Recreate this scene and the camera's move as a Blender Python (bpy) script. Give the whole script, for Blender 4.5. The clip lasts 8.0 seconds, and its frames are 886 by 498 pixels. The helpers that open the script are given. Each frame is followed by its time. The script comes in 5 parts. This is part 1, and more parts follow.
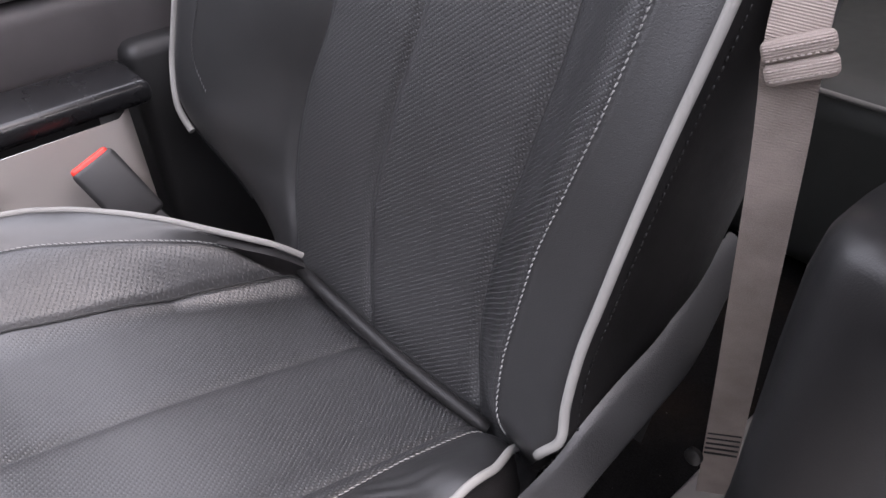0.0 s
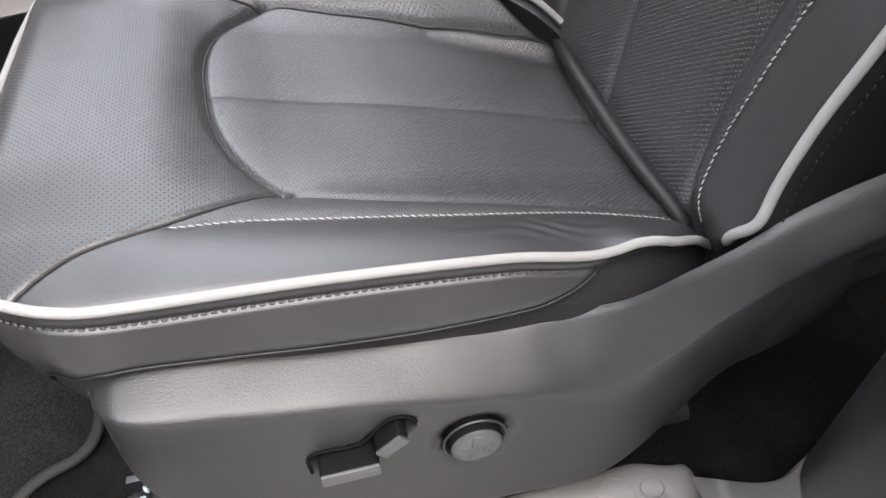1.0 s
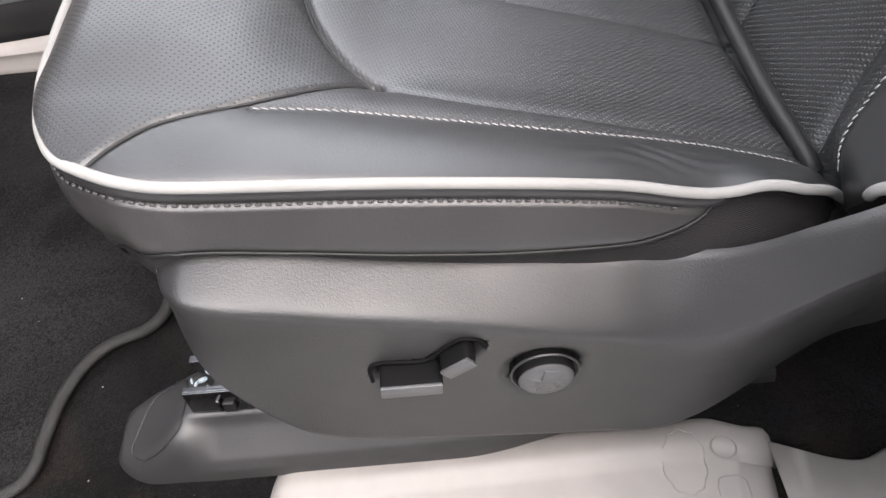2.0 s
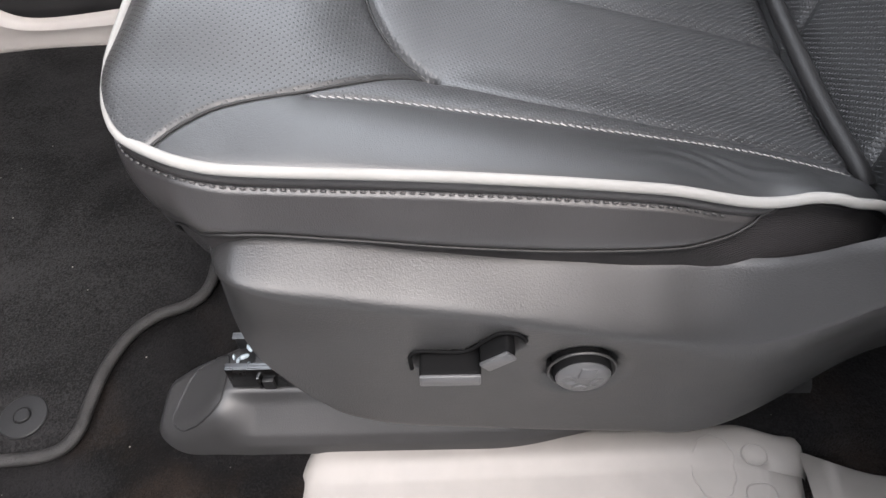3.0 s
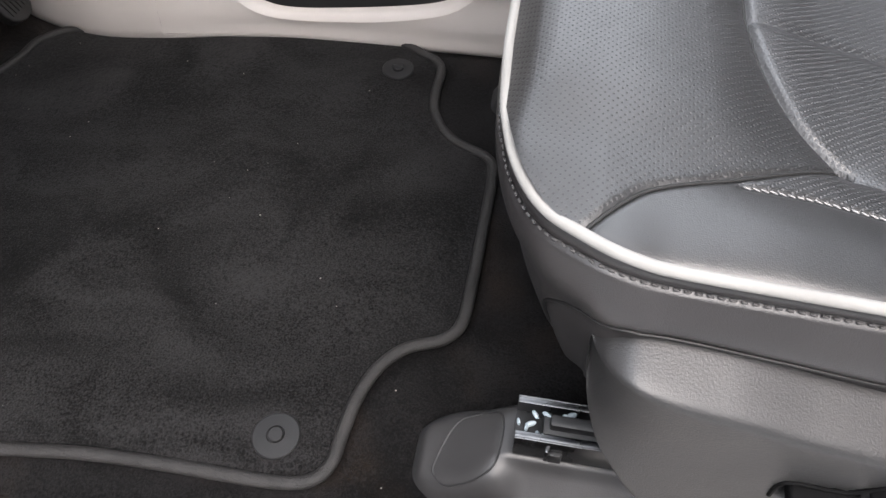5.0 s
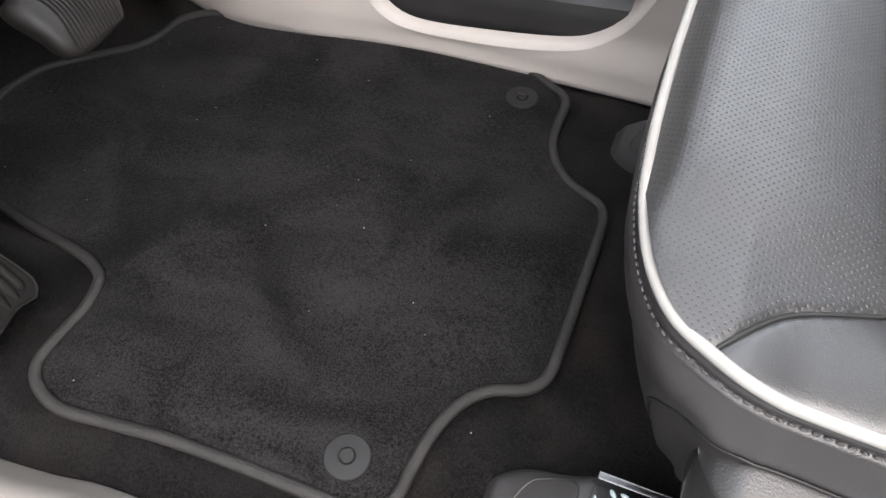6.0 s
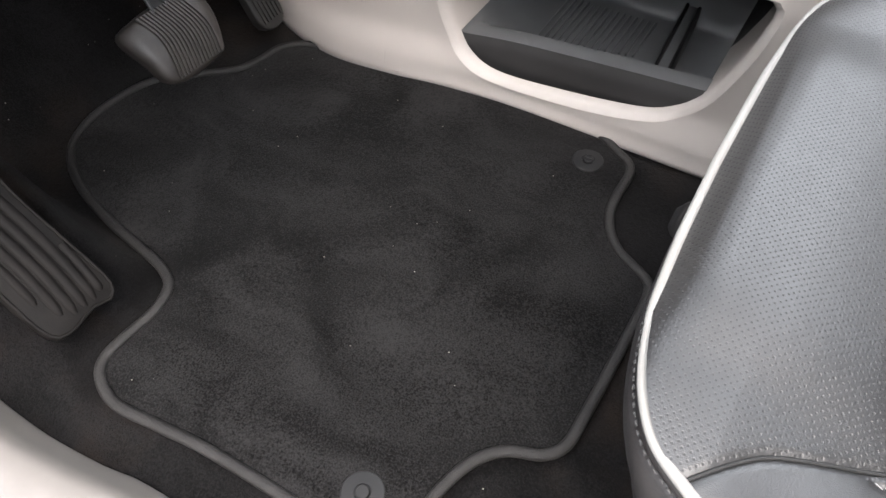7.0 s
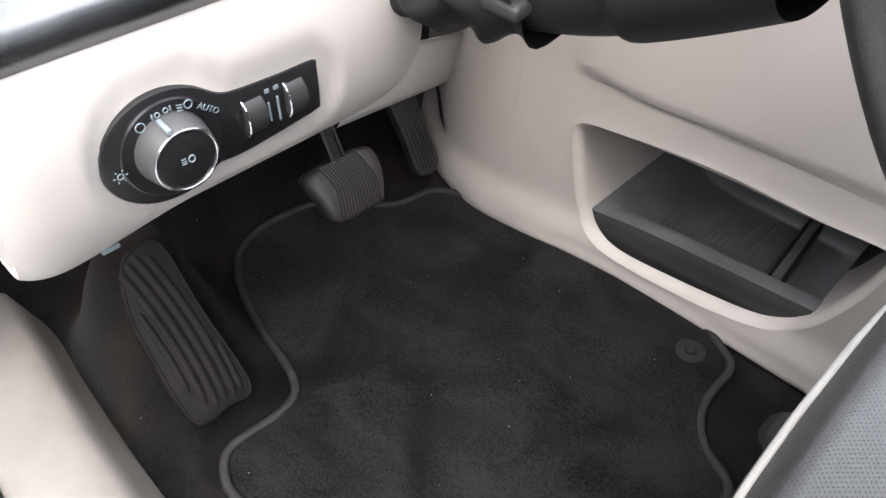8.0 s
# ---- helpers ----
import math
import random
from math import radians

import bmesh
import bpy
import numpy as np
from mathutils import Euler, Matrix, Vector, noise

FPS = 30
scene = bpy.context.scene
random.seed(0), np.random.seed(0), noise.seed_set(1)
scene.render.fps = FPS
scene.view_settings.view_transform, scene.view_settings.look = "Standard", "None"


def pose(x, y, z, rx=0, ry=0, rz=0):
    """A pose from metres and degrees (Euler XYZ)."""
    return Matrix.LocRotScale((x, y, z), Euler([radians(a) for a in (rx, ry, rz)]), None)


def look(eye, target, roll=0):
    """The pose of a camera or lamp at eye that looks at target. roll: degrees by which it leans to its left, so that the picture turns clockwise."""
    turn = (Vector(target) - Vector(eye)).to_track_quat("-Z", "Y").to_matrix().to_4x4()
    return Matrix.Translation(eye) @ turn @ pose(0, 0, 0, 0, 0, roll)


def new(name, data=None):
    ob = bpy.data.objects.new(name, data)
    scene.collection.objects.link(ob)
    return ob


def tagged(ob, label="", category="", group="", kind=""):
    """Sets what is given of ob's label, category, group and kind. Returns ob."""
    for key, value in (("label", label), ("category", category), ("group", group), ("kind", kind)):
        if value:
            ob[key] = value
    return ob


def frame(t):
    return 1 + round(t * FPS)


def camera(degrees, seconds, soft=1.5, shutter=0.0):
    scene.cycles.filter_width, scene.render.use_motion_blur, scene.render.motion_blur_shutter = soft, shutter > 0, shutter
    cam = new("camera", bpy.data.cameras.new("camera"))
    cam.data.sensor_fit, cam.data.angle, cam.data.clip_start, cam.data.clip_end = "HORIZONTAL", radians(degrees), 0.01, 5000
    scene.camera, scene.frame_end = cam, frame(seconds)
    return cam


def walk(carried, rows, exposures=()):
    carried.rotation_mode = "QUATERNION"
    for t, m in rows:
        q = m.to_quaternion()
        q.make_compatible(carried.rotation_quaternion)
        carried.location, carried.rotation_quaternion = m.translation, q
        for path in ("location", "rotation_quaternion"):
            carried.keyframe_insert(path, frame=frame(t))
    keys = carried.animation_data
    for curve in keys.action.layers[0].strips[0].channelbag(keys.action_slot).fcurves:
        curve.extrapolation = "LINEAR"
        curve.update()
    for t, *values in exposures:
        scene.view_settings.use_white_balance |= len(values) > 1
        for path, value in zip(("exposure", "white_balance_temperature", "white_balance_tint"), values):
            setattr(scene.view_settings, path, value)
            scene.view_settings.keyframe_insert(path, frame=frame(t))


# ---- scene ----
cam = camera(62.65, 8.0)
EXPOSURE = 2.82
PATH = [
    (0, (0.2553, -0.2005, 0.7498), (1.2650, 1.0194, -0.4718), -2.84),
    (0.5, (0.2556, -0.2601, 0.6905), (0.8350, 1.1433, -0.6112), -3.93),
    (1, (0.2617, -0.2804, 0.6358), (0.5525, 1.1139, -0.7682), -2.72),
    (1.5, (0.2601, -0.2643, 0.6151), (0.4129, 1.0575, -0.8781), -2.39),
    (1.7, (0.2581, -0.2570, 0.6111), (0.3704, 1.0269, -0.9183), -2.28),
    (2.8, (0.2558, -0.2491, 0.6022), (0.2316, 0.9878, -0.9693), -2.32),
    (3, (0.2461, -0.2538, 0.6145), (0.2229, 0.9802, -0.9592), -2.07),
    (3.5, (0.2202, -0.2415, 0.6264), (0.1893, 0.9836, -0.9541), -1.69),
    (4, (0.1623, -0.2271, 0.6345), (0.1237, 0.9885, -0.9532), -0.88),
    (4.5, (0.0970, -0.2154, 0.6313), (-0.0080, 0.9974, -0.9555), -0.75),
    (5, (0.0456, -0.1915, 0.6144), (-0.1727, 1.0074, -0.9714), -0.44),
    (5.2, (0.0362, -0.1836, 0.6151), (-0.2262, 1.0090, -0.9688), -0.30),
    (6.3, (0.0110, -0.1477, 0.6345), (-0.4808, 0.9578, -0.9580), 0.74),
    (6.5, (0.0209, -0.1398, 0.6343), (-0.5223, 0.9576, -0.9470), 0.31),
    (7, (0.0382, -0.1264, 0.6857), (-0.5918, 0.9257, -0.8942), 0.33),
    (7.5, (0.0452, -0.1469, 0.7715), (-0.7551, 0.9012, -0.7322), 0.53),
    (8, (0.0351, -0.1362, 0.8095), (-0.9488, 0.8847, -0.6010), 1.37),
]
# the clip's camera brightens and darkens a little on its way
AUTO = [(0, 0.10, 6200, 22), (0.5, 0.45, 6250, 15), (1.0, 0.25, 6230, 15), (1.7, 0.25, 6300, 15), (3.0, 0.15, 6200, 13),
        (5.2, 0.12, 6200, 13), (6.5, 0.38, 6250, 12), (7.0, 0.45, 6250, 12), (7.5, 0.70, 6200, 12), (8, 0.22, 6200, 12)]
walk(cam, [(t, look(eye, target, roll)) for t, eye, target, roll in PATH], [(t, EXPOSURE + more, kelvin, tint) for t, more, kelvin, tint in AUTO])

# ---- light: soft daylight through the open door and the windscreen ----
world = bpy.data.worlds.new("world")
scene.world = world
world.use_nodes = True
wn = world.node_tree
sky = wn.nodes.new("ShaderNodeTexSky")
sky.sky_type = "NISHITA"
sky.sun_disc = False
sky.sun_elevation, sky.sun_rotation = radians(62), radians(151)
sky.dust_density, sky.air_density, sky.ozone_density = 8.0, 1.0, 0.5
# a bright, evenly clouded sky: the clear sky shows through the cloud a little
cloud = wn.nodes.new("ShaderNodeMix")
cloud.data_type = "RGBA"
cloud.inputs["Factor"].default_value = 0.75
cloud.inputs[7].default_value = (5.6, 5.7, 5.6, 1)
wn.links.new(sky.outputs["Color"], cloud.inputs[6])
wn.links.new(cloud.outputs[2], wn.nodes["Background"].inputs["Color"])
wn.nodes["Background"].inputs["Strength"].default_value = 0.15
sun = new("sun", bpy.data.lights.new("sun", "SUN"))
sun.data.energy, sun.data.angle, sun.data.color = 0.2, radians(60), (1.0, 0.99, 0.97)
sun.matrix_world = look((1.35, -2.25, 5.4), (0.05, 0.1, 0.3))

# ---- materials ----
def material(name, colour, rough, metal=0.0, spec=0.5):
    m = bpy.data.materials.new(name)
    m.use_nodes = True
    b = m.node_tree.nodes["Principled BSDF"]
    b.inputs["Base Color"].default_value = (*colour, 1)
    b.inputs["Roughness"].default_value = rough
    b.inputs["Metallic"].default_value = metal
    b.inputs["Specular IOR Level"].default_value = spec
    return m


class Net:
    """Short hand for the nodes of one material."""

    def __init__(self, m):
        self.t = m.node_tree
        self.b = self.t.nodes["Principled BSDF"]
        self.pos = self.t.nodes.new("ShaderNodeTexCoord").outputs["Object"]

    def put(self, value, socket):
        if hasattr(value, "is_output"):
            self.t.links.new(value, socket)
        else:
            socket.default_value = value

    def math(self, op, a, b=0.0, clamp=False):
        n = self.t.nodes.new("ShaderNodeMath")
        n.operation, n.use_clamp = op, clamp
        self.put(a, n.inputs[0]), self.put(b, n.inputs[1])
        return n.outputs[0]

    def noise(self, scale, detail=3.0, rough=0.55, pos=None):
        n = self.t.nodes.new("ShaderNodeTexNoise")
        n.inputs["Scale"].default_value, n.inputs["Detail"].default_value = scale, detail
        n.inputs["Roughness"].default_value = rough
        self.t.links.new(pos or self.pos, n.inputs["Vector"])
        return n.outputs["Fac"]

    def cells(self, scale, feature="F1"):
        n = self.t.nodes.new("ShaderNodeTexVoronoi")
        n.feature = feature
        n.inputs["Scale"].default_value = scale
        self.t.links.new(self.pos, n.inputs["Vector"])
        return n.outputs["Distance"]

    def ramp(self, fac, lo, hi, a, b):
        n = self.t.nodes.new("ShaderNodeMapRange")
        n.interpolation_type = "SMOOTHSTEP"
        self.put(fac, n.inputs["Value"])
        for k, v in (("From Min", lo), ("From Max", hi), ("To Min", a), ("To Max", b)):
            n.inputs[k].default_value = v
        return n.outputs["Result"]

    def mix(self, fac, a, b):
        n = self.t.nodes.new("ShaderNodeMix")
        n.data_type = "RGBA"
        self.put(fac, n.inputs["Factor"])
        for v, i in ((a, 6), (b, 7)):
            self.put((*v, 1) if isinstance(v, tuple) else v, n.inputs[i])
        return n.outputs[2]

    def bump(self, height, strength, dist, normal=None):
        n = self.t.nodes.new("ShaderNodeBump")
        n.inputs["Strength"].default_value, n.inputs["Distance"].default_value = strength, dist
        self.put(height, n.inputs["Height"])
        if normal is not None:
            self.t.links.new(normal, n.inputs["Normal"])
        return n.outputs["Normal"]

    def split(self):
        n = self.t.nodes.new("ShaderNodeSeparateXYZ")
        self.t.links.new(self.pos, n.inputs[0])
        return n.outputs

    def out(self, colour=None, rough=None, normal=None):
        for v, k in ((colour, "Base Color"), (rough, "Roughness"), (normal, "Normal")):
            if v is not None:
                self.put(v, self.b.inputs[k])


def surface(name, colour, rough, grain=900.0, depth=0.0004, vary=0.25, metal=0.0, spec=0.5, strength=0.35, patch=14.0):
    """A moulded or coated surface: fine grain in relief, soft large patches of tone and gloss."""
    m = material(name, colour, rough, metal, spec)
    n = Net(m)
    fine, large = n.noise(grain, 4), n.noise(patch, 4)
    dark = tuple(c * (1 - vary) for c in colour)
    light = tuple(min(1, c * (1 + vary)) for c in colour)
    n.out(n.mix(n.ramp(large, 0.3, 0.7, 0, 1), dark, light), n.ramp(large, 0.25, 0.75, rough - 0.06, rough + 0.06), n.bump(fine, strength, depth))
    return m


def leather(name, colour, rough, pitch=0.0, hole=0.0, slant=0.0, rows=0.0, back=0.16, spec=0.6):
    """Grained leather; with a pitch it has staggered rows of punched holes."""
    m = material(name, colour, rough, spec=spec)
    n = Net(m)
    large, wear = n.noise(11, 4), n.noise(55, 3)
    pebble = n.cells(620, "DISTANCE_TO_EDGE")
    height = n.math("ADD", n.ramp(pebble, 0.0, 0.16, 0.0, 1.0), n.math("MULTIPLY", n.noise(240, 3), 1.2))
    normal = n.bump(height, 0.20, 0.0004)
    base = n.mix(n.ramp(large, 0.3, 0.7, 0, 1), tuple(c * 0.9 for c in colour), tuple(c * 1.1 for c in colour))
    roughness = n.ramp(n.math("ADD", n.math("MULTIPLY", large, 0.5), n.math("MULTIPLY", wear, 0.5)), 0.3, 0.7, rough - 0.03, rough + 0.04)
    if pitch:
        s = n.split()
        u = n.math("ADD", n.math("MULTIPLY", s[0], math.cos(slant)), n.math("MULTIPLY", s[1], math.sin(slant)))
        v = n.math("SUBTRACT", n.math("MULTIPLY", s[1], math.cos(slant)), n.math("MULTIPLY", s[0], math.sin(slant)))
        rows = rows or 0.866 * pitch

        def lattice(du, dv):
            a = n.math("MULTIPLY", n.math("SUBTRACT", n.math("FRACT", n.math("ADD", n.math("DIVIDE", u, pitch), du + 50)), 0.5), pitch)
            b = n.math("MULTIPLY", n.math("SUBTRACT", n.math("FRACT", n.math("ADD", n.math("DIVIDE", v, 2 * rows), dv + 50)), 0.5), 2 * rows)
            return n.math("SQRT", n.math("ADD", n.math("MULTIPLY", a, a), n.math("MULTIPLY", b, b)))

        d = n.math("MINIMUM", lattice(0, 0), lattice(0.5, 0.5))
        punched = n.ramp(d, hole * 0.75, hole * 1.2, 1.0, 0.0)
        base = n.mix(punched, base, tuple(c * back for c in colour))
        normal = n.bump(n.ramp(d, hole * 0.7, hole * 1.9, 0.0, 1.0), 0.30, 0.0006, normal)
        roughness = n.math("ADD", roughness, n.math("MULTIPLY", punched, 0.4), True)
        n.put(n.ramp(punched, 0.0, 1.0, spec, 0.0), n.b.inputs["Specular IOR Level"])
    n.out(base, roughness, normal)
    return m


def pile(name, colour, tuft=0.5, dust=0.0):
    """Cut carpet pile: dark tufts, trodden lighter and darker streaks, stray lint."""
    m = material(name, colour, 0.95, spec=0.04)
    n = Net(m)
    warp = n.t.nodes.new("ShaderNodeVectorMath")
    warp.operation = "MULTIPLY_ADD"
    n.put(n.pos, warp.inputs[0])
    warp.inputs[1].default_value = (1.0, 1.5, 1.0)
    n.t.links.new(n.math("MULTIPLY", n.noise(4, 2), 0.40), warp.inputs[2])
    fine, mid, large = n.noise(520, 2), n.noise(190, 3), n.noise(8, 4, pos=warp.outputs[0])
    tone = n.math("ADD", n.math("MULTIPLY", fine, 0.50), n.math("ADD", n.math("MULTIPLY", mid, 0.12), n.math("MULTIPLY", large, 0.38)))
    base = n.mix(n.ramp(tone, 0.39, 0.62, 0, 1), tuple(c * 0.28 for c in colour), tuple(c * 2.0 for c in colour))
    if dust:
        base = n.mix(n.math("MULTIPLY", n.ramp(n.noise(6, 4), 0.48, 0.7, 0.0, dust), n.ramp(n.noise(900, 2), 0.4, 0.6, 0.2, 1.0)), base, (0.030, 0.020, 0.014))
    lint = n.ramp(n.cells(48), 0.030, 0.05, 1.0, 0.0)
    base = n.mix(n.math("MULTIPLY", lint, n.ramp(n.noise(23, 2), 0.50, 0.58, 0.0, 0.8)), base, (0.25, 0.24, 0.22))
    n.out(base, 0.95, n.bump(n.math("ADD", fine, n.math("MULTIPLY", mid, 1.5)), tuft, 0.0025))
    n.b.inputs["Sheen Weight"].default_value = 0.03
    n.b.inputs["Sheen Roughness"].default_value = 0.6
    return m


def weave(name, colour, across=0.0012, rough=0.7):
    """A ribbed or woven cloth."""
    m = material(name, colour, rough, spec=0.3)
    n = Net(m)
    s = n.split()
    rib = n.math("SINE", n.math("MULTIPLY", n.math("ADD", s[2], n.math("MULTIPLY", s[0], 0.35)), 2 * math.pi / across))
    fine, large = n.noise(1300, 2), n.noise(18, 3)
    tone = n.math("ADD", n.math("MULTIPLY", large, 0.7), n.math("MULTIPLY", fine, 0.3))
    n.out(n.mix(n.ramp(tone, 0.3, 0.7, 0, 1), tuple(c * 0.75 for c in colour), tuple(c * 1.2 for c in colour)), rough,
          n.bump(n.math("ADD", n.math("MULTIPLY", rib, 0.4), fine), 0.6, 0.0008))
    return m


LEATHER = leather("black_leather", (0.016, 0.016, 0.0165), 0.37, spec=0.9)
# darker copy of the black leather, with shade put into the colour
SHADED_LEATHER = leather("shaded_side_leather", (0.0095, 0.0090, 0.0090), 0.48, spec=0.36)
PLUM = leather("plum_black_leather", (0.0225, 0.0207, 0.0210), 0.39, spec=0.8)
PERFORATED = leather("perforated_leather", (0.016, 0.016, 0.0165), 0.37, pitch=0.0050, hole=0.00056, rows=0.0026, back=3.0, spec=0.9)
INSERT = leather("fine_perforated_leather", (0.016, 0.016, 0.0165), 0.37, pitch=0.0030, hole=0.00070, slant=radians(38), rows=0.0040, back=6.0, spec=0.9)
INNER = leather("soft_perforated_leather", (0.016, 0.016, 0.0165), 0.37, pitch=0.0030, hole=0.00062, slant=radians(38), rows=0.0040, back=6.0, spec=0.8)
PIPING = surface("white_piping", (0.245, 0.240, 0.229), 0.85, grain=700, vary=0.08, spec=0.2)
THREAD = surface("white_thread", (0.27, 0.267, 0.262), 0.7, grain=1500, vary=0.1)
DARK_THREAD = surface("dark_thread", (0.055, 0.053, 0.053), 0.7, grain=1500, vary=0.1)
CLOTH = weave("dark_seat_cloth", (0.019, 0.0172, 0.0176), 0.0012, 0.9)
CONTROL = surface("satin_grey_plastic", (0.062, 0.062, 0.064), 0.36, grain=1400, depth=0.0003, vary=0.08, strength=0.4)
FOOT_RUBBER = surface("dusty_footrest_rubber", (0.0068, 0.0060, 0.0056), 0.62, grain=500, vary=0.35, patch=40, spec=0.14)
SHIELD = surface("grained_black_plastic", (0.0195, 0.0190, 0.0193), 0.46, grain=750, depth=0.0008, vary=0.10, strength=0.42, spec=0.68)
MATT = surface("matt_black_control_plastic", (0.005, 0.005, 0.0052), 0.75, grain=1200, vary=0.1, spec=0.06)
PLASTIC = surface("matt_black_plastic", (0.012, 0.012, 0.0125), 0.5, grain=1200, vary=0.15)
TRIM_BLACK = surface("satin_black_trim", (0.008, 0.008, 0.0085), 0.38, grain=1300, depth=0.0003, vary=0.15, spec=0.42)
GREY_PLASTIC = surface("dark_grey_plastic", (0.024, 0.0235, 0.024), 0.46, grain=900, vary=0.15)
GLOSS = surface("satin_black_plastic", (0.010, 0.010, 0.011), 0.28, grain=900, depth=0.0001, vary=0.1)
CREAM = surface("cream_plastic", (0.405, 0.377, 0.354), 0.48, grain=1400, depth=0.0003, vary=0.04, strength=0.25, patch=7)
# cream plastic darkened: the shade over the sill is put into its colour
SILL = surface("shaded_sill_plastic", (0.185, 0.172, 0.161), 0.5, grain=1100, depth=0.0003, vary=0.07, strength=0.3, patch=22)
TRAY = surface("grey_tray_plastic", (0.095, 0.099, 0.103), 0.40, grain=1100, vary=0.12)
CARPET = pile("black_carpet", (0.0046, 0.0043, 0.0044), dust=0.5)
MAT = pile("dark_grey_mat_pile", (0.0087, 0.0083, 0.0084))
BINDING = surface("grey_mat_binding", (0.0165, 0.0156, 0.0153), 0.6, grain=650, depth=0.0012, vary=0.25, strength=0.9, patch=60, spec=0.3)
RUBBER = surface("worn_rubber", (0.0175, 0.0165, 0.016), 0.45, grain=500, vary=0.35, patch=40)
# dusty rubber, also lightened for the light that the brake pad catches
PEDAL_RUBBER = surface("dusty_lit_pedal_rubber", (0.032, 0.0275, 0.025), 0.46, grain=500, vary=0.25, patch=60)
STEEL = surface("bright_steel", (0.15, 0.153, 0.157), 0.30, grain=300, depth=0.0001, vary=0.12, metal=1.0)
GREASE = surface("pale_grease", (0.34, 0.40, 0.44), 0.35, grain=200, vary=0.2)
JOINT = surface("cream_joint", (0.36, 0.345, 0.33), 0.6, grain=900, vary=0.1)
DARK_SATIN = surface("dark_satin_trim", (0.16, 0.165, 0.17), 0.30, grain=500, vary=0.1, metal=1.0)
SATIN_METAL = surface("satin_metal_trim", (0.42, 0.43, 0.44), 0.35, grain=500, vary=0.08, metal=1.0)
CHROME = surface("chrome", (0.75, 0.75, 0.76), 0.12, grain=200, depth=0.00005, vary=0.03, metal=1.0)
KNOB_GREY = surface("grey_knob_plastic", (0.058, 0.058, 0.060), 0.38, grain=1200, vary=0.08)
LEGEND = surface("pale_printing", (0.18, 0.22, 0.245), 0.5, grain=900, vary=0.1)
FASTENER = surface("black_fastener_plastic", (0.0095, 0.0095, 0.0100), 0.54, grain=900, vary=0.15, spec=0.3)
RED = surface("red_button", (0.75, 0.035, 0.02), 0.35, grain=600, vary=0.1)
WEBBING = weave("taupe_webbing", (0.33, 0.282, 0.256), 0.0017, 0.8)
SEWING = surface("taupe_sewing_thread", (0.36, 0.31, 0.285), 0.8, grain=1500, vary=0.1)
TINTED = material("privacy_glass", (0.006, 0.006, 0.007), 0.06)
HEADLINING = surface("pale_headlining", (0.55, 0.52, 0.48), 0.9, grain=700, vary=0.06)
RENDER = surface("grey_render", (0.10, 0.098, 0.095), 0.9, grain=60, vary=0.15, depth=0.003)
PAVING = surface("grey_paving", (0.34, 0.343, 0.345), 0.85, grain=90, vary=0.2, depth=0.002)

# ---- building tools ----
def ease(x, xs, ys):
    """A smooth curve through the given points (cubic, no overshoot at the ends)."""
    xs, ys = np.asarray(xs, float), np.asarray(ys, float)
    d = np.diff(ys) / np.diff(xs)
    slope = np.r_[d[0], np.where(d[:-1] * d[1:] > 0, 2 * d[:-1] * d[1:] / (d[:-1] + d[1:] + 1e-15 * np.sign(d[1:])), 0.0), d[-1]]
    x = np.clip(np.asarray(x, float), xs[0], xs[-1])
    i = np.clip(np.searchsorted(xs, x, "right") - 1, 0, len(xs) - 2)
    h = xs[i + 1] - xs[i]
    t = (x - xs[i]) / h
    return ((1 + 2 * t) * (1 - t) ** 2 * ys[i] + t * (1 - t) ** 2 * h * slope[i]
            + t * t * (3 - 2 * t) * ys[i + 1] + t * t * (t - 1) * h * slope[i + 1])


def step(x, a, b):
    t = np.clip((np.asarray(x, float) - a) / (b - a), 0, 1)
    return t * t * (3 - 2 * t)


def spline(points, n, closed=False):
    """n points evenly spread along a Catmull-Rom curve."""
    p = np.asarray(points, float)
    p = np.vstack([p[-1], p, p[0], p[1]]) if closed else np.vstack([2 * p[0] - p[1], p, 2 * p[-1] - p[-2]])
    out = []
    for a, b, c, d in zip(p, p[1:], p[2:], p[3:]):
        for t in np.linspace(0, 1, 24, endpoint=False):
            out.append(0.5 * (2 * b + (c - a) * t + (2 * a - 5 * b + 4 * c - d) * t * t + (3 * b - a - 3 * c + d) * t ** 3))
    out.append(p[-2])
    out = np.array(out)
    s = np.r_[0, np.cumsum(np.linalg.norm(np.diff(out, axis=0), axis=1))]
    k = np.linspace(0, s[-1], n, endpoint=not closed)
    return np.stack([np.interp(k, s, out[:, j]) for j in range(out.shape[1])], 1)


def away(px, py, line):
    """Distance in the plane from each point to a polyline."""
    best = np.full(np.shape(px), 9.0)
    for (ax, ay), (bx, by) in zip(line[:-1], line[1:]):
        dx, dy = bx - ax, by - ay
        t = np.clip(((px - ax) * dx + (py - ay) * dy) / (dx * dx + dy * dy + 1e-12), 0, 1)
        best = np.minimum(best, np.hypot(px - ax - t * dx, py - ay - t * dy))
    return best


def inside(px, py, loop):
    """Whether each point lies inside a closed polygon."""
    res = np.zeros(np.shape(px), bool)
    for (ax, ay), (bx, by) in zip(loop, np.roll(loop, -1, axis=0)):
        cut = (ay > py) != (by > py)
        res ^= cut & (px < (bx - ax) * (py - ay) / (by - ay + 1e-15) + ax)
    return res


